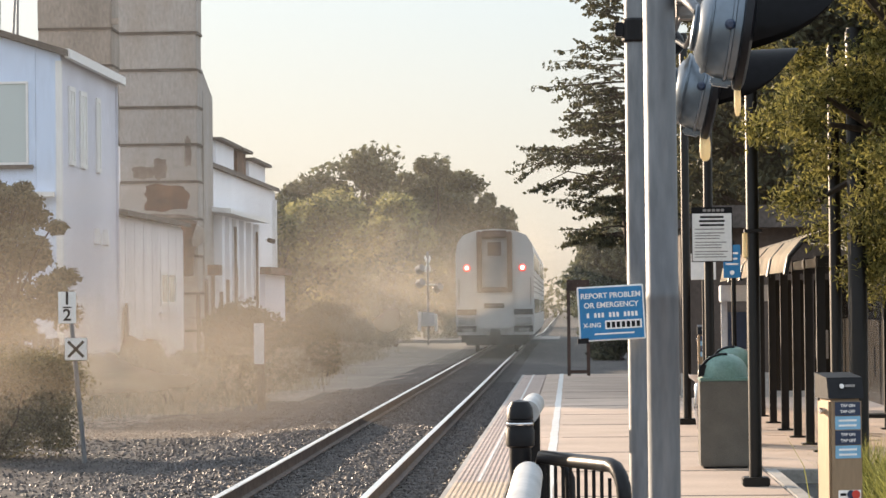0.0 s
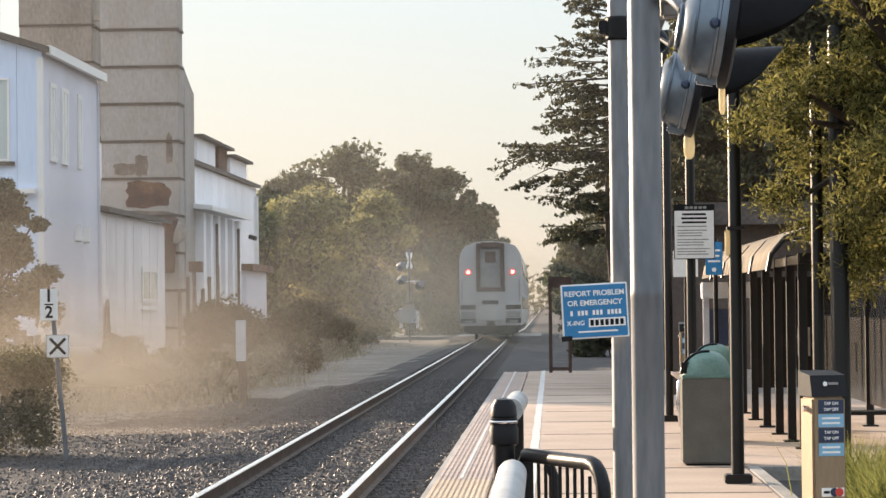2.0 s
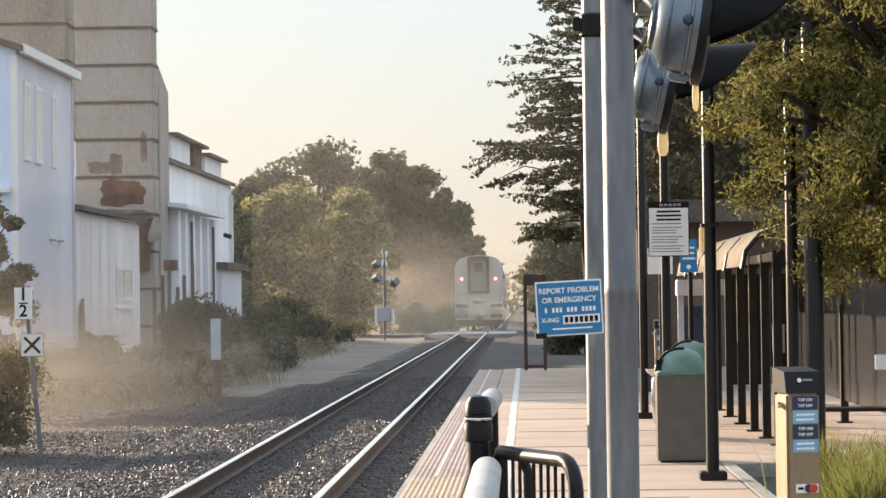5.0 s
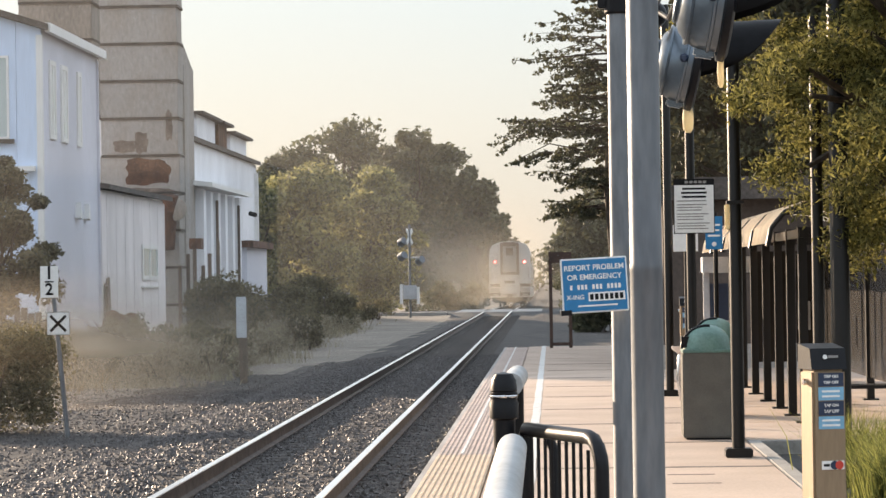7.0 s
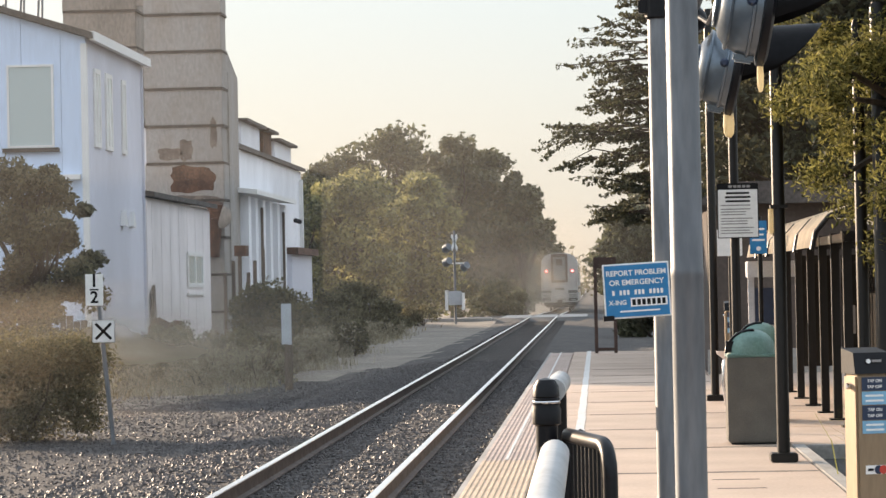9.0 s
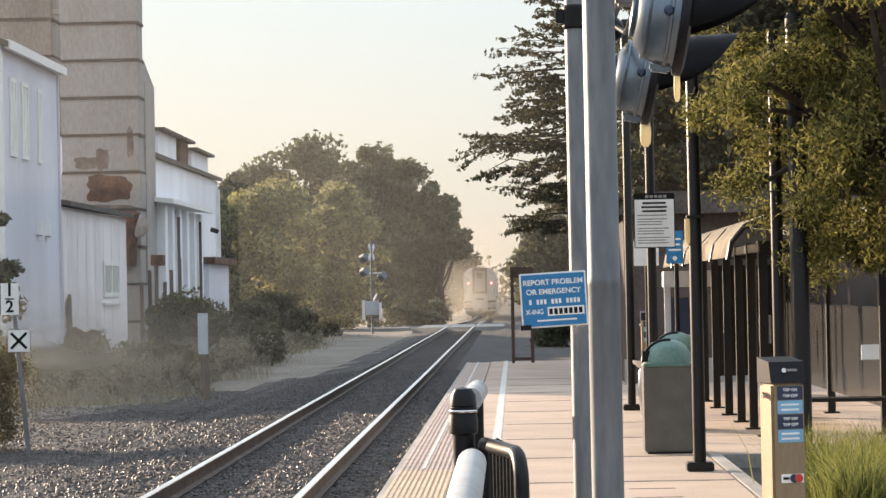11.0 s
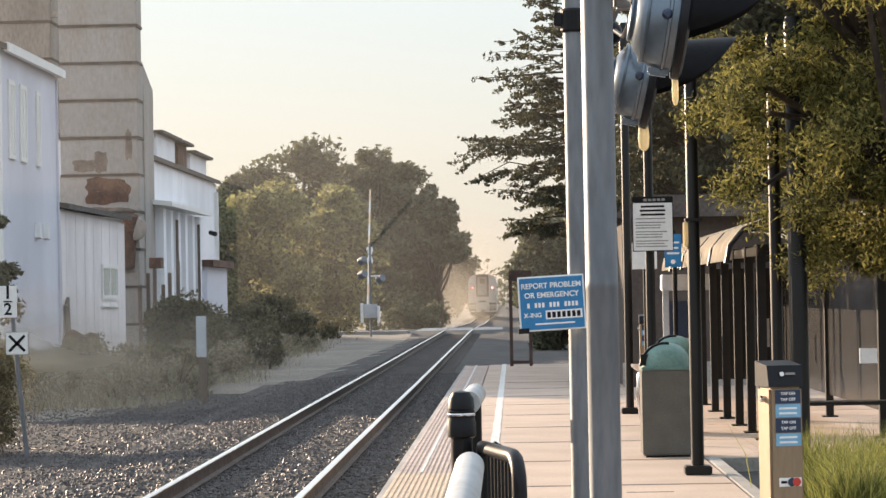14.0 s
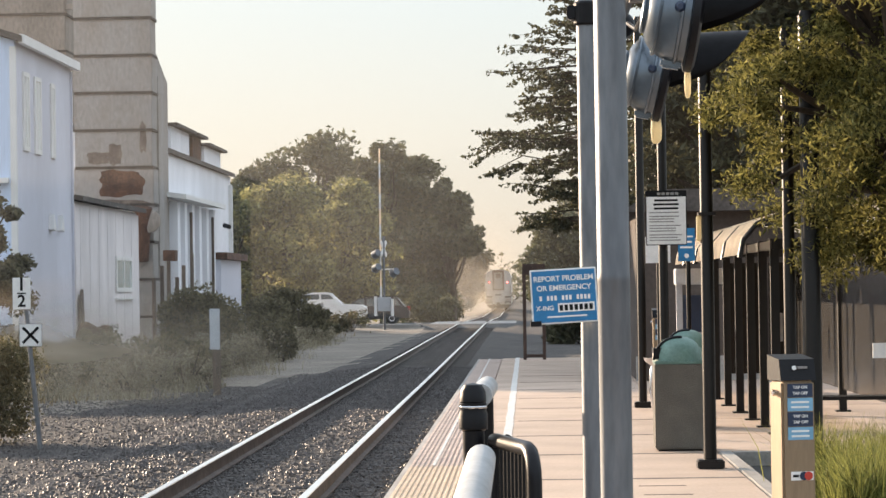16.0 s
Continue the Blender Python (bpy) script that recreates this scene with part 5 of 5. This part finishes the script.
# ---- moving things ----
def build_train():
    t = thing("passenger_train", "two-level stainless passenger train with lit red tail lamps", "train")
    sect = [(-1.5, 0.72), (1.5, 0.72), (1.55, 1.2), (1.55, 3.95), (1.48, 4.35), (1.25, 4.68), (0.75, 4.87), (0, 4.93), (-0.75, 4.87), (-1.25, 4.68), (-1.48, 4.35), (-1.55, 3.95), (-1.55, 1.2)]
    for c in range(2):
        y = c * 26.4
        bm = bmesh.new()
        prism(bm, sect, y, y + 25.6)
        body = part("car_body", bm, M["train"], t, "fluted stainless car body")
        for x in (-1.552, 1.552):
            for z0, z1 in ((1.55, 2.15), (3.3, 4.0)):
                for k in range(9):
                    quick_box("window", body, M["window"], (min(x, x * 1.005), y + 1.6 + k * 2.5, z0), (max(x, x * 1.005), y + 3.4 + k * 2.5, z1))
            for z in (2.4, 2.6, 2.8, 3.0):
                quick_box("flute", body, M["train_grey"], (min(x, x * 1.008), y + 0.2, z), (max(x, x * 1.008), y + 25.4, z + 0.06))
        for w in (2.6, 21.6):
            truck = quick_box("truck", t, M["train_dark"], (-1.2, y + w - 1.2, 0.3), (1.2, y + w + 2.4, 0.72))
            for q in (0, 1.3):
                for x in (-0.8, 0.8):
                    quick_cyl("wheel", truck, M["train_dark"], (x - 0.06, y + w + q, 0.44), (x + 0.06, y + w + q, 0.44), 0.44, n=20)
                quick_cyl("axle", truck, M["train_dark"], (-0.8, y + w + q, 0.44), (0.8, y + w + q, 0.44), 0.08, n=8)
        quick_box("underframe", t, M["train_dark"], (-1.35, y + 0.3, 0.42), (1.35, y + 25.2, 0.72))
        if c == 0:
            quick_box("diaphragm", t, M["train_dark"], (-0.6, 25.5, 1.5), (0.6, 26.5, 4.5))
    # rear end
    bm = bmesh.new()
    for a, b in (((-0.70, 2.4), (-0.50, 4.82)), ((0.50, 2.4), (0.70, 4.82)), ((-0.50, 4.56), (0.50, 4.86)), ((-0.50, 2.4), (0.50, 2.62))):
        box(bm, (a[0], -0.28, a[1]), (b[0], 0.02, b[1]), bevel=0.04)
    part("door_surround", bm, M["train_brown"], t, "brown rubber end-door surround")
    quick_box("end_door", t, M["train_grey"], (-0.49, -0.1, 2.63), (0.49, 0.02, 4.55), "grey end door")
    quick_box("door_window", t, M["train_brown"], (-0.27, -0.13, 3.85), (0.27, -0.09, 4.4), "end door window")
    quick_box("coupler_box", t, M["train"], (-0.68, -0.22, 0.98), (0.68, 0.02, 2.38), "pale coupler housing", 0.03)
    quick_box("slot", t, M["train_dark"], (-0.42, -0.24, 1.78), (0.38, -0.2, 1.97))
    quick_box("step_board", t, M["train_grey"], (-0.5, -0.3, 0.9), (0.5, -0.2, 1.0))
    quick_box("coupler", t, M["train_dark"], (-0.2, -0.75, 0.62), (0.2, 0.1, 0.95), "black coupler", 0.04)
    for s in (-1, 1):
        a, b = sorted((s * 0.74, s * 1.5))
        quick_box("recess", t, M["train_dark"], (a, -0.03, 1.52), (b, 0.02, 1.74), "dark end recess")
        quick_box("buffer_box", t, M["train_grey"], (a + 0.04, -0.12, 1.12), (b - 0.04, 0.02, 1.42), "grey equipment box", 0.02)
        quick_box("recess", t, M["train_dark"], (a, -0.04, 0.84), (b, 0.02, 1.08), "dark end recess")
        quick_box("pocket", t, M["train_grey"], (a + 0.2, -0.07, 0.86), (b - 0.15, -0.03, 0.98))
        bm = bmesh.new()
        lathe(bm, [(0.15, 0.0), (0.15, 0.05), (0.12, 0.07)], 20, pose(s * 1.1, -0.0, 3.38, 90))
        lamp = part("tail_lamp", bm, M["tail_rim"], t, "red tail lamp", smooth=True)
        bm = bmesh.new()
        lathe(bm, [(0.095, 0.072), (0.07, 0.09), (0.0, 0.1)], 20, pose(s * 1.1, -0.0, 3.38, 90))
        part("lens", bm, M["tail"], lamp, "glowing red lens", smooth=True)
        quick_cyl("grab_rail", t, M["train_grey"], (s * 1.42, -0.06, 1.9), (s * 1.42, -0.06, 3.0), 0.025, n=8)
    return t


def car_body(outline, half, roof_from, tuck):
    """A car body from its side outline (along x), narrower above the waist."""
    bm = bmesh.new()
    rows = []
    for y in (-half, -half * 0.82, half * 0.82, half):
        rows.append([bm.verts.new((x, y, z)) for x, z in outline])
    for a, b in zip(rows, rows[1:]):
        for i in range(len(outline)):
            bm.faces.new((a[i], a[(i + 1) % len(outline)], b[(i + 1) % len(outline)], b[i]))
    bm.faces.new(rows[0][::-1])
    bm.faces.new(rows[-1])
    for v in bm.verts:
        if v.co.z > roof_from:
            v.co.y *= 1 - tuck * min(1, (v.co.z - roof_from) / 0.5)
    bmesh.ops.bevel(bm, geom=[e for e in bm.edges if e.calc_face_angle(0) > 0.5], offset=0.03, segments=2, affect="EDGES", clamp_overlap=True)
    return bm


def car_wheels(c, xs, half, r):
    for x in xs:
        for s in (-1, 1):
            bm = bmesh.new()
            lathe(bm, [(r * 0.6, -0.11), (r * 0.95, -0.11), (r, -0.07), (r, 0.07), (r * 0.95, 0.11), (r * 0.6, 0.11)], 22, pose(x, s * (half - 0.1), r, 90))
            w = part("wheel", bm, M["tyre"], c, "black tyre", smooth=True)
            bm = bmesh.new()
            lathe(bm, [(r * 0.6, -0.09), (r * 0.5, -0.118), (r * 0.2, -0.1), (0.02, -0.105), (0.02, 0.105), (r * 0.2, 0.1), (r * 0.5, 0.118), (r * 0.6, 0.09)], 18, pose(x, s * (half - 0.1), r, 90))
            part("rim", bm, M["chrome"], w, "silver rim", smooth=True)


def build_wagon():
    """The car runs towards -x: its bonnet is at -x."""
    c = thing("estate_car", "dark blue-black estate car crossing the rails", "car")
    out = [(-2.42, 0.32), (2.4, 0.32), (2.45, 0.62), (2.38, 0.95), (2.15, 1.02), (1.78, 1.5), (1.2, 1.56), (-0.1, 1.55), (-0.5, 1.5), (-1.2, 1.02), (-2.1, 0.86), (-2.4, 0.72), (-2.47, 0.5)]
    part("body", car_body(out, 0.89, 1.0, 0.16), M["car_dark"], c, "dark glossy body", smooth=True)
    for s in (-1, 1):
        y = s * 0.80
        for pts in ([(-1.02, 1.04), (-0.12, 1.04), (-0.12, 1.45), (-0.45, 1.43)], [(0.0, 1.04), (0.85, 1.04), (0.85, 1.46), (0.0, 1.46)], [(0.97, 1.04), (1.95, 1.06), (1.68, 1.45), (0.97, 1.46)]):
            bm = bmesh.new()
            prism(bm, pts, y - 0.035, y + 0.035)
            part("side_window", bm, M["window"], c, "side window reflecting the sky")
        quick_box("sill", c, M["black"], (-1.3, min(s * 0.84, s * 0.9), 0.3), (1.4, max(s * 0.84, s * 0.9), 0.4))
        quick_box("headlight", c, M["chrome"], (-2.44, s * 0.62 - 0.16, 0.62), (-2.3, s * 0.62 + 0.16, 0.76), "clear headlight")
        quick_box("tail_light", c, M["red_lens"], (2.3, s * 0.72 - 0.1, 0.75), (2.44, s * 0.72 + 0.1, 1.0), "red tail light")
        quick_box("roof_rail", c, M["black"], (-0.1, s * 0.62 - 0.02, 1.56), (1.6, s * 0.62 + 0.02, 1.61))
        quick_box("mirror", c, M["car_dark"], (-0.95, min(s * 0.86, s * 1.02), 1.0), (-0.8, max(s * 0.86, s * 1.02), 1.13), bevel=0.02)
    car_wheels(c, (-1.5, 1.45), 0.89, 0.32)
    return c


def build_pickup():
    """The truck runs towards +x."""
    c = thing("pickup_truck", "white pickup truck with chrome wheels", "truck")
    out = [(-2.8, 0.5), (2.75, 0.42), (2.85, 0.62), (2.82, 1.02), (2.6, 1.14), (1.5, 1.2), (0.85, 1.82), (0.5, 1.88), (-0.7, 1.86), (-0.95, 1.24), (-2.75, 1.2), (-2.85, 0.8)]
    part("body", car_body(out, 0.98, 1.18, 0.16), M["car_white"], c, "white body", smooth=True)
    for s in (-1, 1):
        y = s * 0.87
        for pts in ([(0.35, 1.24), (1.3, 1.24), (0.82, 1.74), (0.35, 1.77)], [(-0.75, 1.24), (0.24, 1.24), (0.24, 1.77), (-0.62, 1.76)]):
            bm = bmesh.new()
            prism(bm, pts, y - 0.04, y + 0.04)
            part("side_window", bm, M["window"], c, "dark side window")
        quick_box("headlight", c, M["chrome"], (2.72, s * 0.75 - 0.15, 0.8), (2.86, s * 0.75 + 0.15, 0.98), "clear headlight")
        quick_box("mirror", c, M["car_white"], (1.05, min(s * 0.95, s * 1.15), 1.2), (1.2, max(s * 0.95, s * 1.15), 1.4), bevel=0.02)
    quick_box("bumper", c, M["chrome"], (2.78, -0.9, 0.45), (2.92, 0.9, 0.62), "chrome bumper", 0.02)
    car_wheels(c, (-1.75, 1.85), 0.98, 0.39)
    return c


def dust_puff(label, at, size, color, thick, swirl, seed):
    """One drifting puff of dust: a thin round billowing sheet."""
    p = thing("dust_cloud", label, "dust", at, "dust behind the train")
    m = dust_material("dust", color, thick, swirl, float(seed))
    bm = bmesh.new()
    rings, n = 9, 32
    mid = bm.verts.new((0, 0, 0))
    last = None
    for j in range(1, rings + 1):
        r = j / rings
        ring = [bm.verts.new((r * math.cos(k * 2 * math.pi / n), 0.25 * noise.noise((r * math.cos(k * 2 * math.pi / n) * 2, r * math.sin(k * 2 * math.pi / n) * 2, seed)), r * math.sin(k * 2 * math.pi / n))) for k in range(n)]
        for k in range(n):
            if last:
                bm.faces.new((last[k], last[(k + 1) % n], ring[(k + 1) % n], ring[k]))
            else:
                bm.faces.new((mid, ring[k], ring[(k + 1) % n]))
        last = ring
    ob = part("billow", bm, m, p, smooth=True)
    ob.scale = size
    return p


# ---- the place ----
build_ground()
build_track()
build_road()
build_platform()
build_bed()
build_blue_house()
build_shed()
build_silos()
build_column_building()
build_white_building()
build_station_wall()

TALL = "tall dusty dark-green tree behind the road crossing, leaves paled for haze"
for seed, (x, y, h, w) in enumerate(((-16.0, 215, 13.6, 8.6), (-11.4, 220, 13.3, 7.0), (-8.6, 226, 12.6, 6.0), (-20.5, 214, 12.0, 7.0), (-6.0, 224, 9.3, 4.6))):
    tree("oak_tree", TALL, (x, y, -0.9), h + 0.9, w, 40 + seed, 15000, 0.27, M["leaf_far"], 70, 0.1 if seed < 4 else 0.58, clump=0.27)
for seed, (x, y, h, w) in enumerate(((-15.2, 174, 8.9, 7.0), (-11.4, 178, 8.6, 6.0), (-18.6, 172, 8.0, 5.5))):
    tree("pepper_tree", "rounded tree, low sunlight put into its yellow-green leaf colour", (x, y, -0.6), h + 0.6, w, 60 + seed, 14000, 0.2, M["leaf_lit"], 70, 0.08, clump=0.26)
for seed, (x, y, h, w) in enumerate(((-9.3, 300, 12.2, 6.5), (-11.5, 330, 13.6, 8.0), (-7.9, 340, 11.0, 5.5), (3.6, 255, 8.8, 7.0), (6.0, 300, 11.0, 8.0), (8.5, 200, 8.0, 7.0))):
    tree("oak_tree", "distant tree blurred by dust beside the track", (x, y, -1.2), h + 1.2, w, 80 + seed, 10000, 0.34, M["leaf_far"], 60, 0.05, clump=0.32)
conifer("conifer", "tall feathery conifer with drooping sprays beyond the platform", (2.3, 85, -0.3), 16.5, 8.3, 7, M["leaf_con"], 200, 0.25, 9, 0.085)
conifer("conifer", "dark feathery conifer beyond the platform", (5.8, 80, -0.3), 13.5, 7.0, 8, M["leaf_con"], 170, 0.10, 14, 0.12)
for seed, (x, y, h, w) in enumerate(((4.9, 61, 9.5, 6.0), (8.6, 60, 10.0, 7.5), (13.5, 66, 11.0, 8.0), (7.0, 72, 12.0, 7.0))):
    tree("evergreen_tree", "dense dark evergreen tree behind the shelter", (x, y, -0.3), h, w, 100 + seed, 26000, 0.13, M["leaf_con"], 80, 0.05, clump=0.22)
tree("evergreen_tree", "leafy evergreen tree overhanging the platform, tips lit yellow", (4.2, 25.6, 0.0), 7.8, 6.2, 120, 340000, 0.021, M["leaf_near"], 520, 0.28, clump=0.075, spray=1.6)
tree("street_tree", "small leafy tree by the blue building", (-12.75, 62, -0.35), 5.1, 3.5, 121, 30000, 0.075, M["leaf_bush"], 95, 0.14, clump=0.16)
bush("round_shrub", "dense round green shrub beside the track", (-8.75, 41.5, -0.36), (2.9, 2.0, 1.85), 130, 42000, 0.030, M["leaf_hazed"], 60)
rng = random.Random(11)
for k in range(26):
    y = rng.uniform(62, 146)
    x = FRONT + rng.uniform(1.8, 6.2) + (y < 80) * 1.0
    s = rng.uniform(0.7, 1.5)
    bush("weedy_bush", "dusty weedy bush at the foot of the buildings", (x, y, ground_height(x, y)), (s * 1.5, s * 1.3, s), 140 + k, 1300, 0.075, M["leaf_bush"], 12)
for k, (x, y, w, h) in enumerate(((-13.6, 147, 2.4, 2.2), (-12.2, 143, 2.6, 3.0), (-12.0, 128, 2.0, 2.3), (-12.9, 112, 2.2, 2.4), (-7.8, 88, 1.1, 1.5), (-9.4, 100, 1.7, 1.7), (-9.2, 122, 1.6, 1.9), (-12.0, 100, 2.2, 3.0), (-13.0, 105, 2.0, 2.6), (-10.9, 98, 1.8, 2.0))):
    bush("shrub", "dusty overgrown shrub near the buildings", (x, y, ground_height(x, y)), (w, 1.6, h), 180 + k, 5000, 0.085, M["leaf_bush"], 30, "shrub")
for k, (x, y, w, h) in enumerate(((-7.0, 190, 4.5, 2.6), (-8.5, 205, 5.0, 3.5), (-8.0, 240, 4, 2.6), (-7.3, 229, 4.0, 5.2), (2.5, 175, 4.5, 3.2), (5.5, 110, 4, 3.0), (2.4, 112, 3.2, 2.4), (7.5, 100, 4.5, 4.0))):
    bush("roadside_bush", "dusty bush beyond the road", (x, y, ground_height(x, y) - 0.1), (w, 2.5, h), 200 + k, 3500, 0.17, M["leaf_far"], 22)
grass_patch("dry_weeds", "dry straw-coloured weeds along the ballast edge", [(FRONT + 1 + 4.6 * ((k * 37) % 10) / 10, 55 + k * 1.7, -0.36, 0.9) for k in range(54)], 7000, 0.38, 5, M["dry"])
weed_rng = random.Random(17)
weed_spots = []
for k in range(170):
    y = 58 + 72 * weed_rng.random() ** 1.6
    x = weed_rng.uniform(-13.0, -7.2 - 0.02 * (y - 60))
    weed_spots.append((x, y, ground_height(x, y) - 0.03 - 0.45 * weed_rng.random() ** 2, weed_rng.uniform(0.15, 0.45)))
grass_patch("tall_weeds", "tall dusty olive and tan weeds beside the track, colours brightened against the shade", weed_spots, 15000, 0.42, 7, M["weed"], "weeds", wide=0.011)
for k in range(48):
    y = 59 + 70 * weed_rng.random() ** 1.5
    x = weed_rng.uniform(-12.6, -7.6 - 0.02 * (y - 60))
    s = weed_rng.uniform(0.65, 1.25)
    bush("weed_clump", "low fuzzy clump of dusty tan weeds, colour brightened against the shade", (x, y, ground_height(x, y)), (s * 2.0, s * 1.4, s), 300 + k, 1500, 0.05, M["weed"], 14, "weeds")
grass_patch("ornamental_grass", "clump of yellow-green ornamental grass in the bed", [(2.75, 22.2, 0.05, 0.13), (3.2, 22.8, 0.05, 0.16), (2.6, 24.0, 0.05, 0.15), (3.4, 24.5, 0.05, 0.18), (2.5, 20.5, 0.05, 0.12), (3.0, 21.6, 0.05, 0.14)], 6500, 0.64, 6, M["grass"], kind="", wide=0.005)
far_rng = np.random.default_rng(9)
cs = np.array([(x, 620 + 40 * math.sin(x), 3.0 + 2.5 * math.sin(x * 0.7)) for x in np.linspace(-160, 160, 120)])
v, f = leaf_cloud(far_rng, cs, np.full(len(cs), 6.0), 9000, 0.9)
tagged(new("tree_line", mesh_arrays("tree_line", v, f, M["leaf_far"])), "faint distant line of trees at the horizon", "trees", kind="stuff")

build_signal()
build_railing()
gate = build_gate()
build_bin((1.58, 28.8, 0.2), "grey aggregate litter bin with a green dome lid")
build_bin((1.93, 33.4, 0.2), "second grey litter bin with a green dome lid")
build_lamp_posts()
build_notices()
build_reader((1.355, 14.1, 0.14), 15, 1.0, "bronze card reader with dark head and blue labels")
build_reader((1.82, 37.9, 0.2), 0, 1.0, "farther card reader on the platform")
build_shelter()
build_kiosk()
build_stand()
gate_arm = build_trackside()
train = build_train()
wagon = build_wagon()
pickup = build_pickup()
# trail colour is lighter: sunlight scattered through the dust is put into it
DUST, TRAIL_GLOW = (0.60, 0.515, 0.42), (0.74, 0.665, 0.54)
puffs = [
    (dust_puff("broad thin dust before the buildings", (-12.5, 66, 1.6), (11, 1.5, 5.2), DUST, 0.5, 1.0, 21), (-1.0, 2, -3.2)),
    (dust_puff("tan dust rolling over the trackside ground", (-7.2, 47, 1.2), (6.5, 1.2, 3.6), DUST, 0.52, 1.3, 23), (-7.5, 3, -3.0)),
    (dust_puff("low tan dust drifting before the sheds", (-9.0, 55, 0.35), (5.5, 1.2, 1.7), (0.58, 0.49, 0.38), 0.85, 1.7, 3), (-0.5, 0.4, 0.3)),
    # sheet added to lift the far trees as hazy air would
    (dust_puff("wide thin sheet added for the haze over the crossing", (-10, 150.5, 5.0), (26, 0.6, 18), (0.58, 0.56, 0.53), 0.12, 0.6, 31), (0.5, 0.1, 0.3)),
    (dust_puff("low tan dust rolling past the shrub", (-8.8, 39.2, 0.7), (3.6, 0.8, 2.4), DUST, 0.42, 1.0, 37), (-1.6, 0.5, -0.7)),
    # another added sheet, pale like the evening haze before the buildings
    (dust_puff("thin sheet added for the faint evening haze before the buildings", (-19, 57, 6), (27, 0.5, 24), (0.62, 0.60, 0.57), 0.23, 0.5, 41), (0.4, 0.2, 0)),
    (dust_puff("tan dust hanging before the trees", (-9.0, 156, 2.4), (7.5, 3.0, 5.0), DUST, 0.5, 1.3, 5), (2.0, 90, 0.6)),
    (dust_puff("wide haze of dust far down the track", (-8.5, 348, 4.5), (13, 4.0, 9.5), DUST, 0.5, 1.1, 8), (0.5, 4, 0)),
]
trail = dust_puff("dust rolling up beside the train", (-5.4, 106, 1.6), (5.0, 2.5, 5.0), TRAIL_GLOW, 0.52, 1.0, 11)
near_trail = dust_puff("thin dust behind the train", (-2.6, 100, 1.5), (5.5, 2.0, 4.8), TRAIL_GLOW, 0.36, 0.9, 13)

# small stones of the ballast
rng_s = np.random.default_rng(2)
va, fa = pebbles(rng_s, 42000, (-6.2, -1.35), (18, 75), 0.023, lambda x, y: ground_height(x, y))
vb, fb = pebbles(rng_s, 20000, (-10.5, -5.5), (20, 66), 0.021, lambda x, y: ground_height(x, y))
tagged(new("ballast_stones", mesh_arrays("ballast_stones", np.concatenate([va, vb]), np.concatenate([fa, fb + len(va)]), M["stone"])), "loose grey ballast stones along the track", "ballast", kind="stuff")
tie_bm = bmesh.new()
box(tie_bm, (-1.3, -0.115, -0.14), (1.3, 0.115, 0.0), bevel=0.012)
tie_mesh = finish(tie_bm, "tie", M["tie"])
track_ob = bpy.data.objects["railway_track"]
for k in range(260):
    tie = new("tie", tie_mesh)
    tie.parent, tie.location = track_ob, (track_x(14 + k * 0.53), 14 + k * 0.53, -0.186)


def motions():
    rows = []
    for k in range(33):
        t = k * 0.5
        y = 109.8 + 14.0 * t
        drop = math.degrees(math.atan((grade(y + 50) - grade(y)) / 50))
        rows.append((t, pose(track_x(y), y, grade(y), drop, 0, 0.103)))
    walk(train, rows)
    walk(gate, [(t, pose(-0.15, POST_Y + 0.02, 0.2, 0, 0, a)) for t, a in ((0, -65.5), (4, -67.5), (6.5, -67.5), (7.5, -68), (8, -70), (8.5, -72), (9, -77.5), (9.5, -79), (10, -79), (14, -79), (16, -78))])
    walk(gate_arm, [(t, pose(-0.17, 0, 1.1, a, 0, 0)) for t, a in ((0, 0), (10.4, 0), (11.4, 12), (12.5, 32), (13, 40), (13.5, 47), (14, 53), (14.5, 64), (15, 76), (15.5, 85), (16, 88))])
    walk(wagon, [(t, pose(WAGON_X - 7.3 * (t - 15.1), 159.5, -0.02)) for t in (0, 4, 8, 12, 14, 15, 16)])
    walk(pickup, [(t, pose(PICK_X + 7.0 * (t - 15.8), 155.2, -0.02)) for t in (0, 4, 8, 12, 14, 15, 16)])
    for puff, (dx, dy, dz) in puffs:
        p = puff.location.copy()
        walk(puff, [(0, pose(*p)), (8, pose(p.x + dx * 0.7, p.y + dy * 0.6, p.z + dz * 0.6)), (16, pose(p.x + dx, p.y + dy, p.z + dz))])
    walk(trail, [(t, pose(-6.6 - 0.03 * t, 104 + 13.6 * t, 1.7 + grade(104 + 13.6 * t))) for t in range(0, 17, 2)])
    walk(near_trail, [(t, pose(-3.0 - 0.12 * t, 98 + 12.6 * t, 1.5 + grade(98 + 12.6 * t))) for t in range(0, 17, 2)])


WAGON_X, PICK_X = -2.6, -13.2
motions()
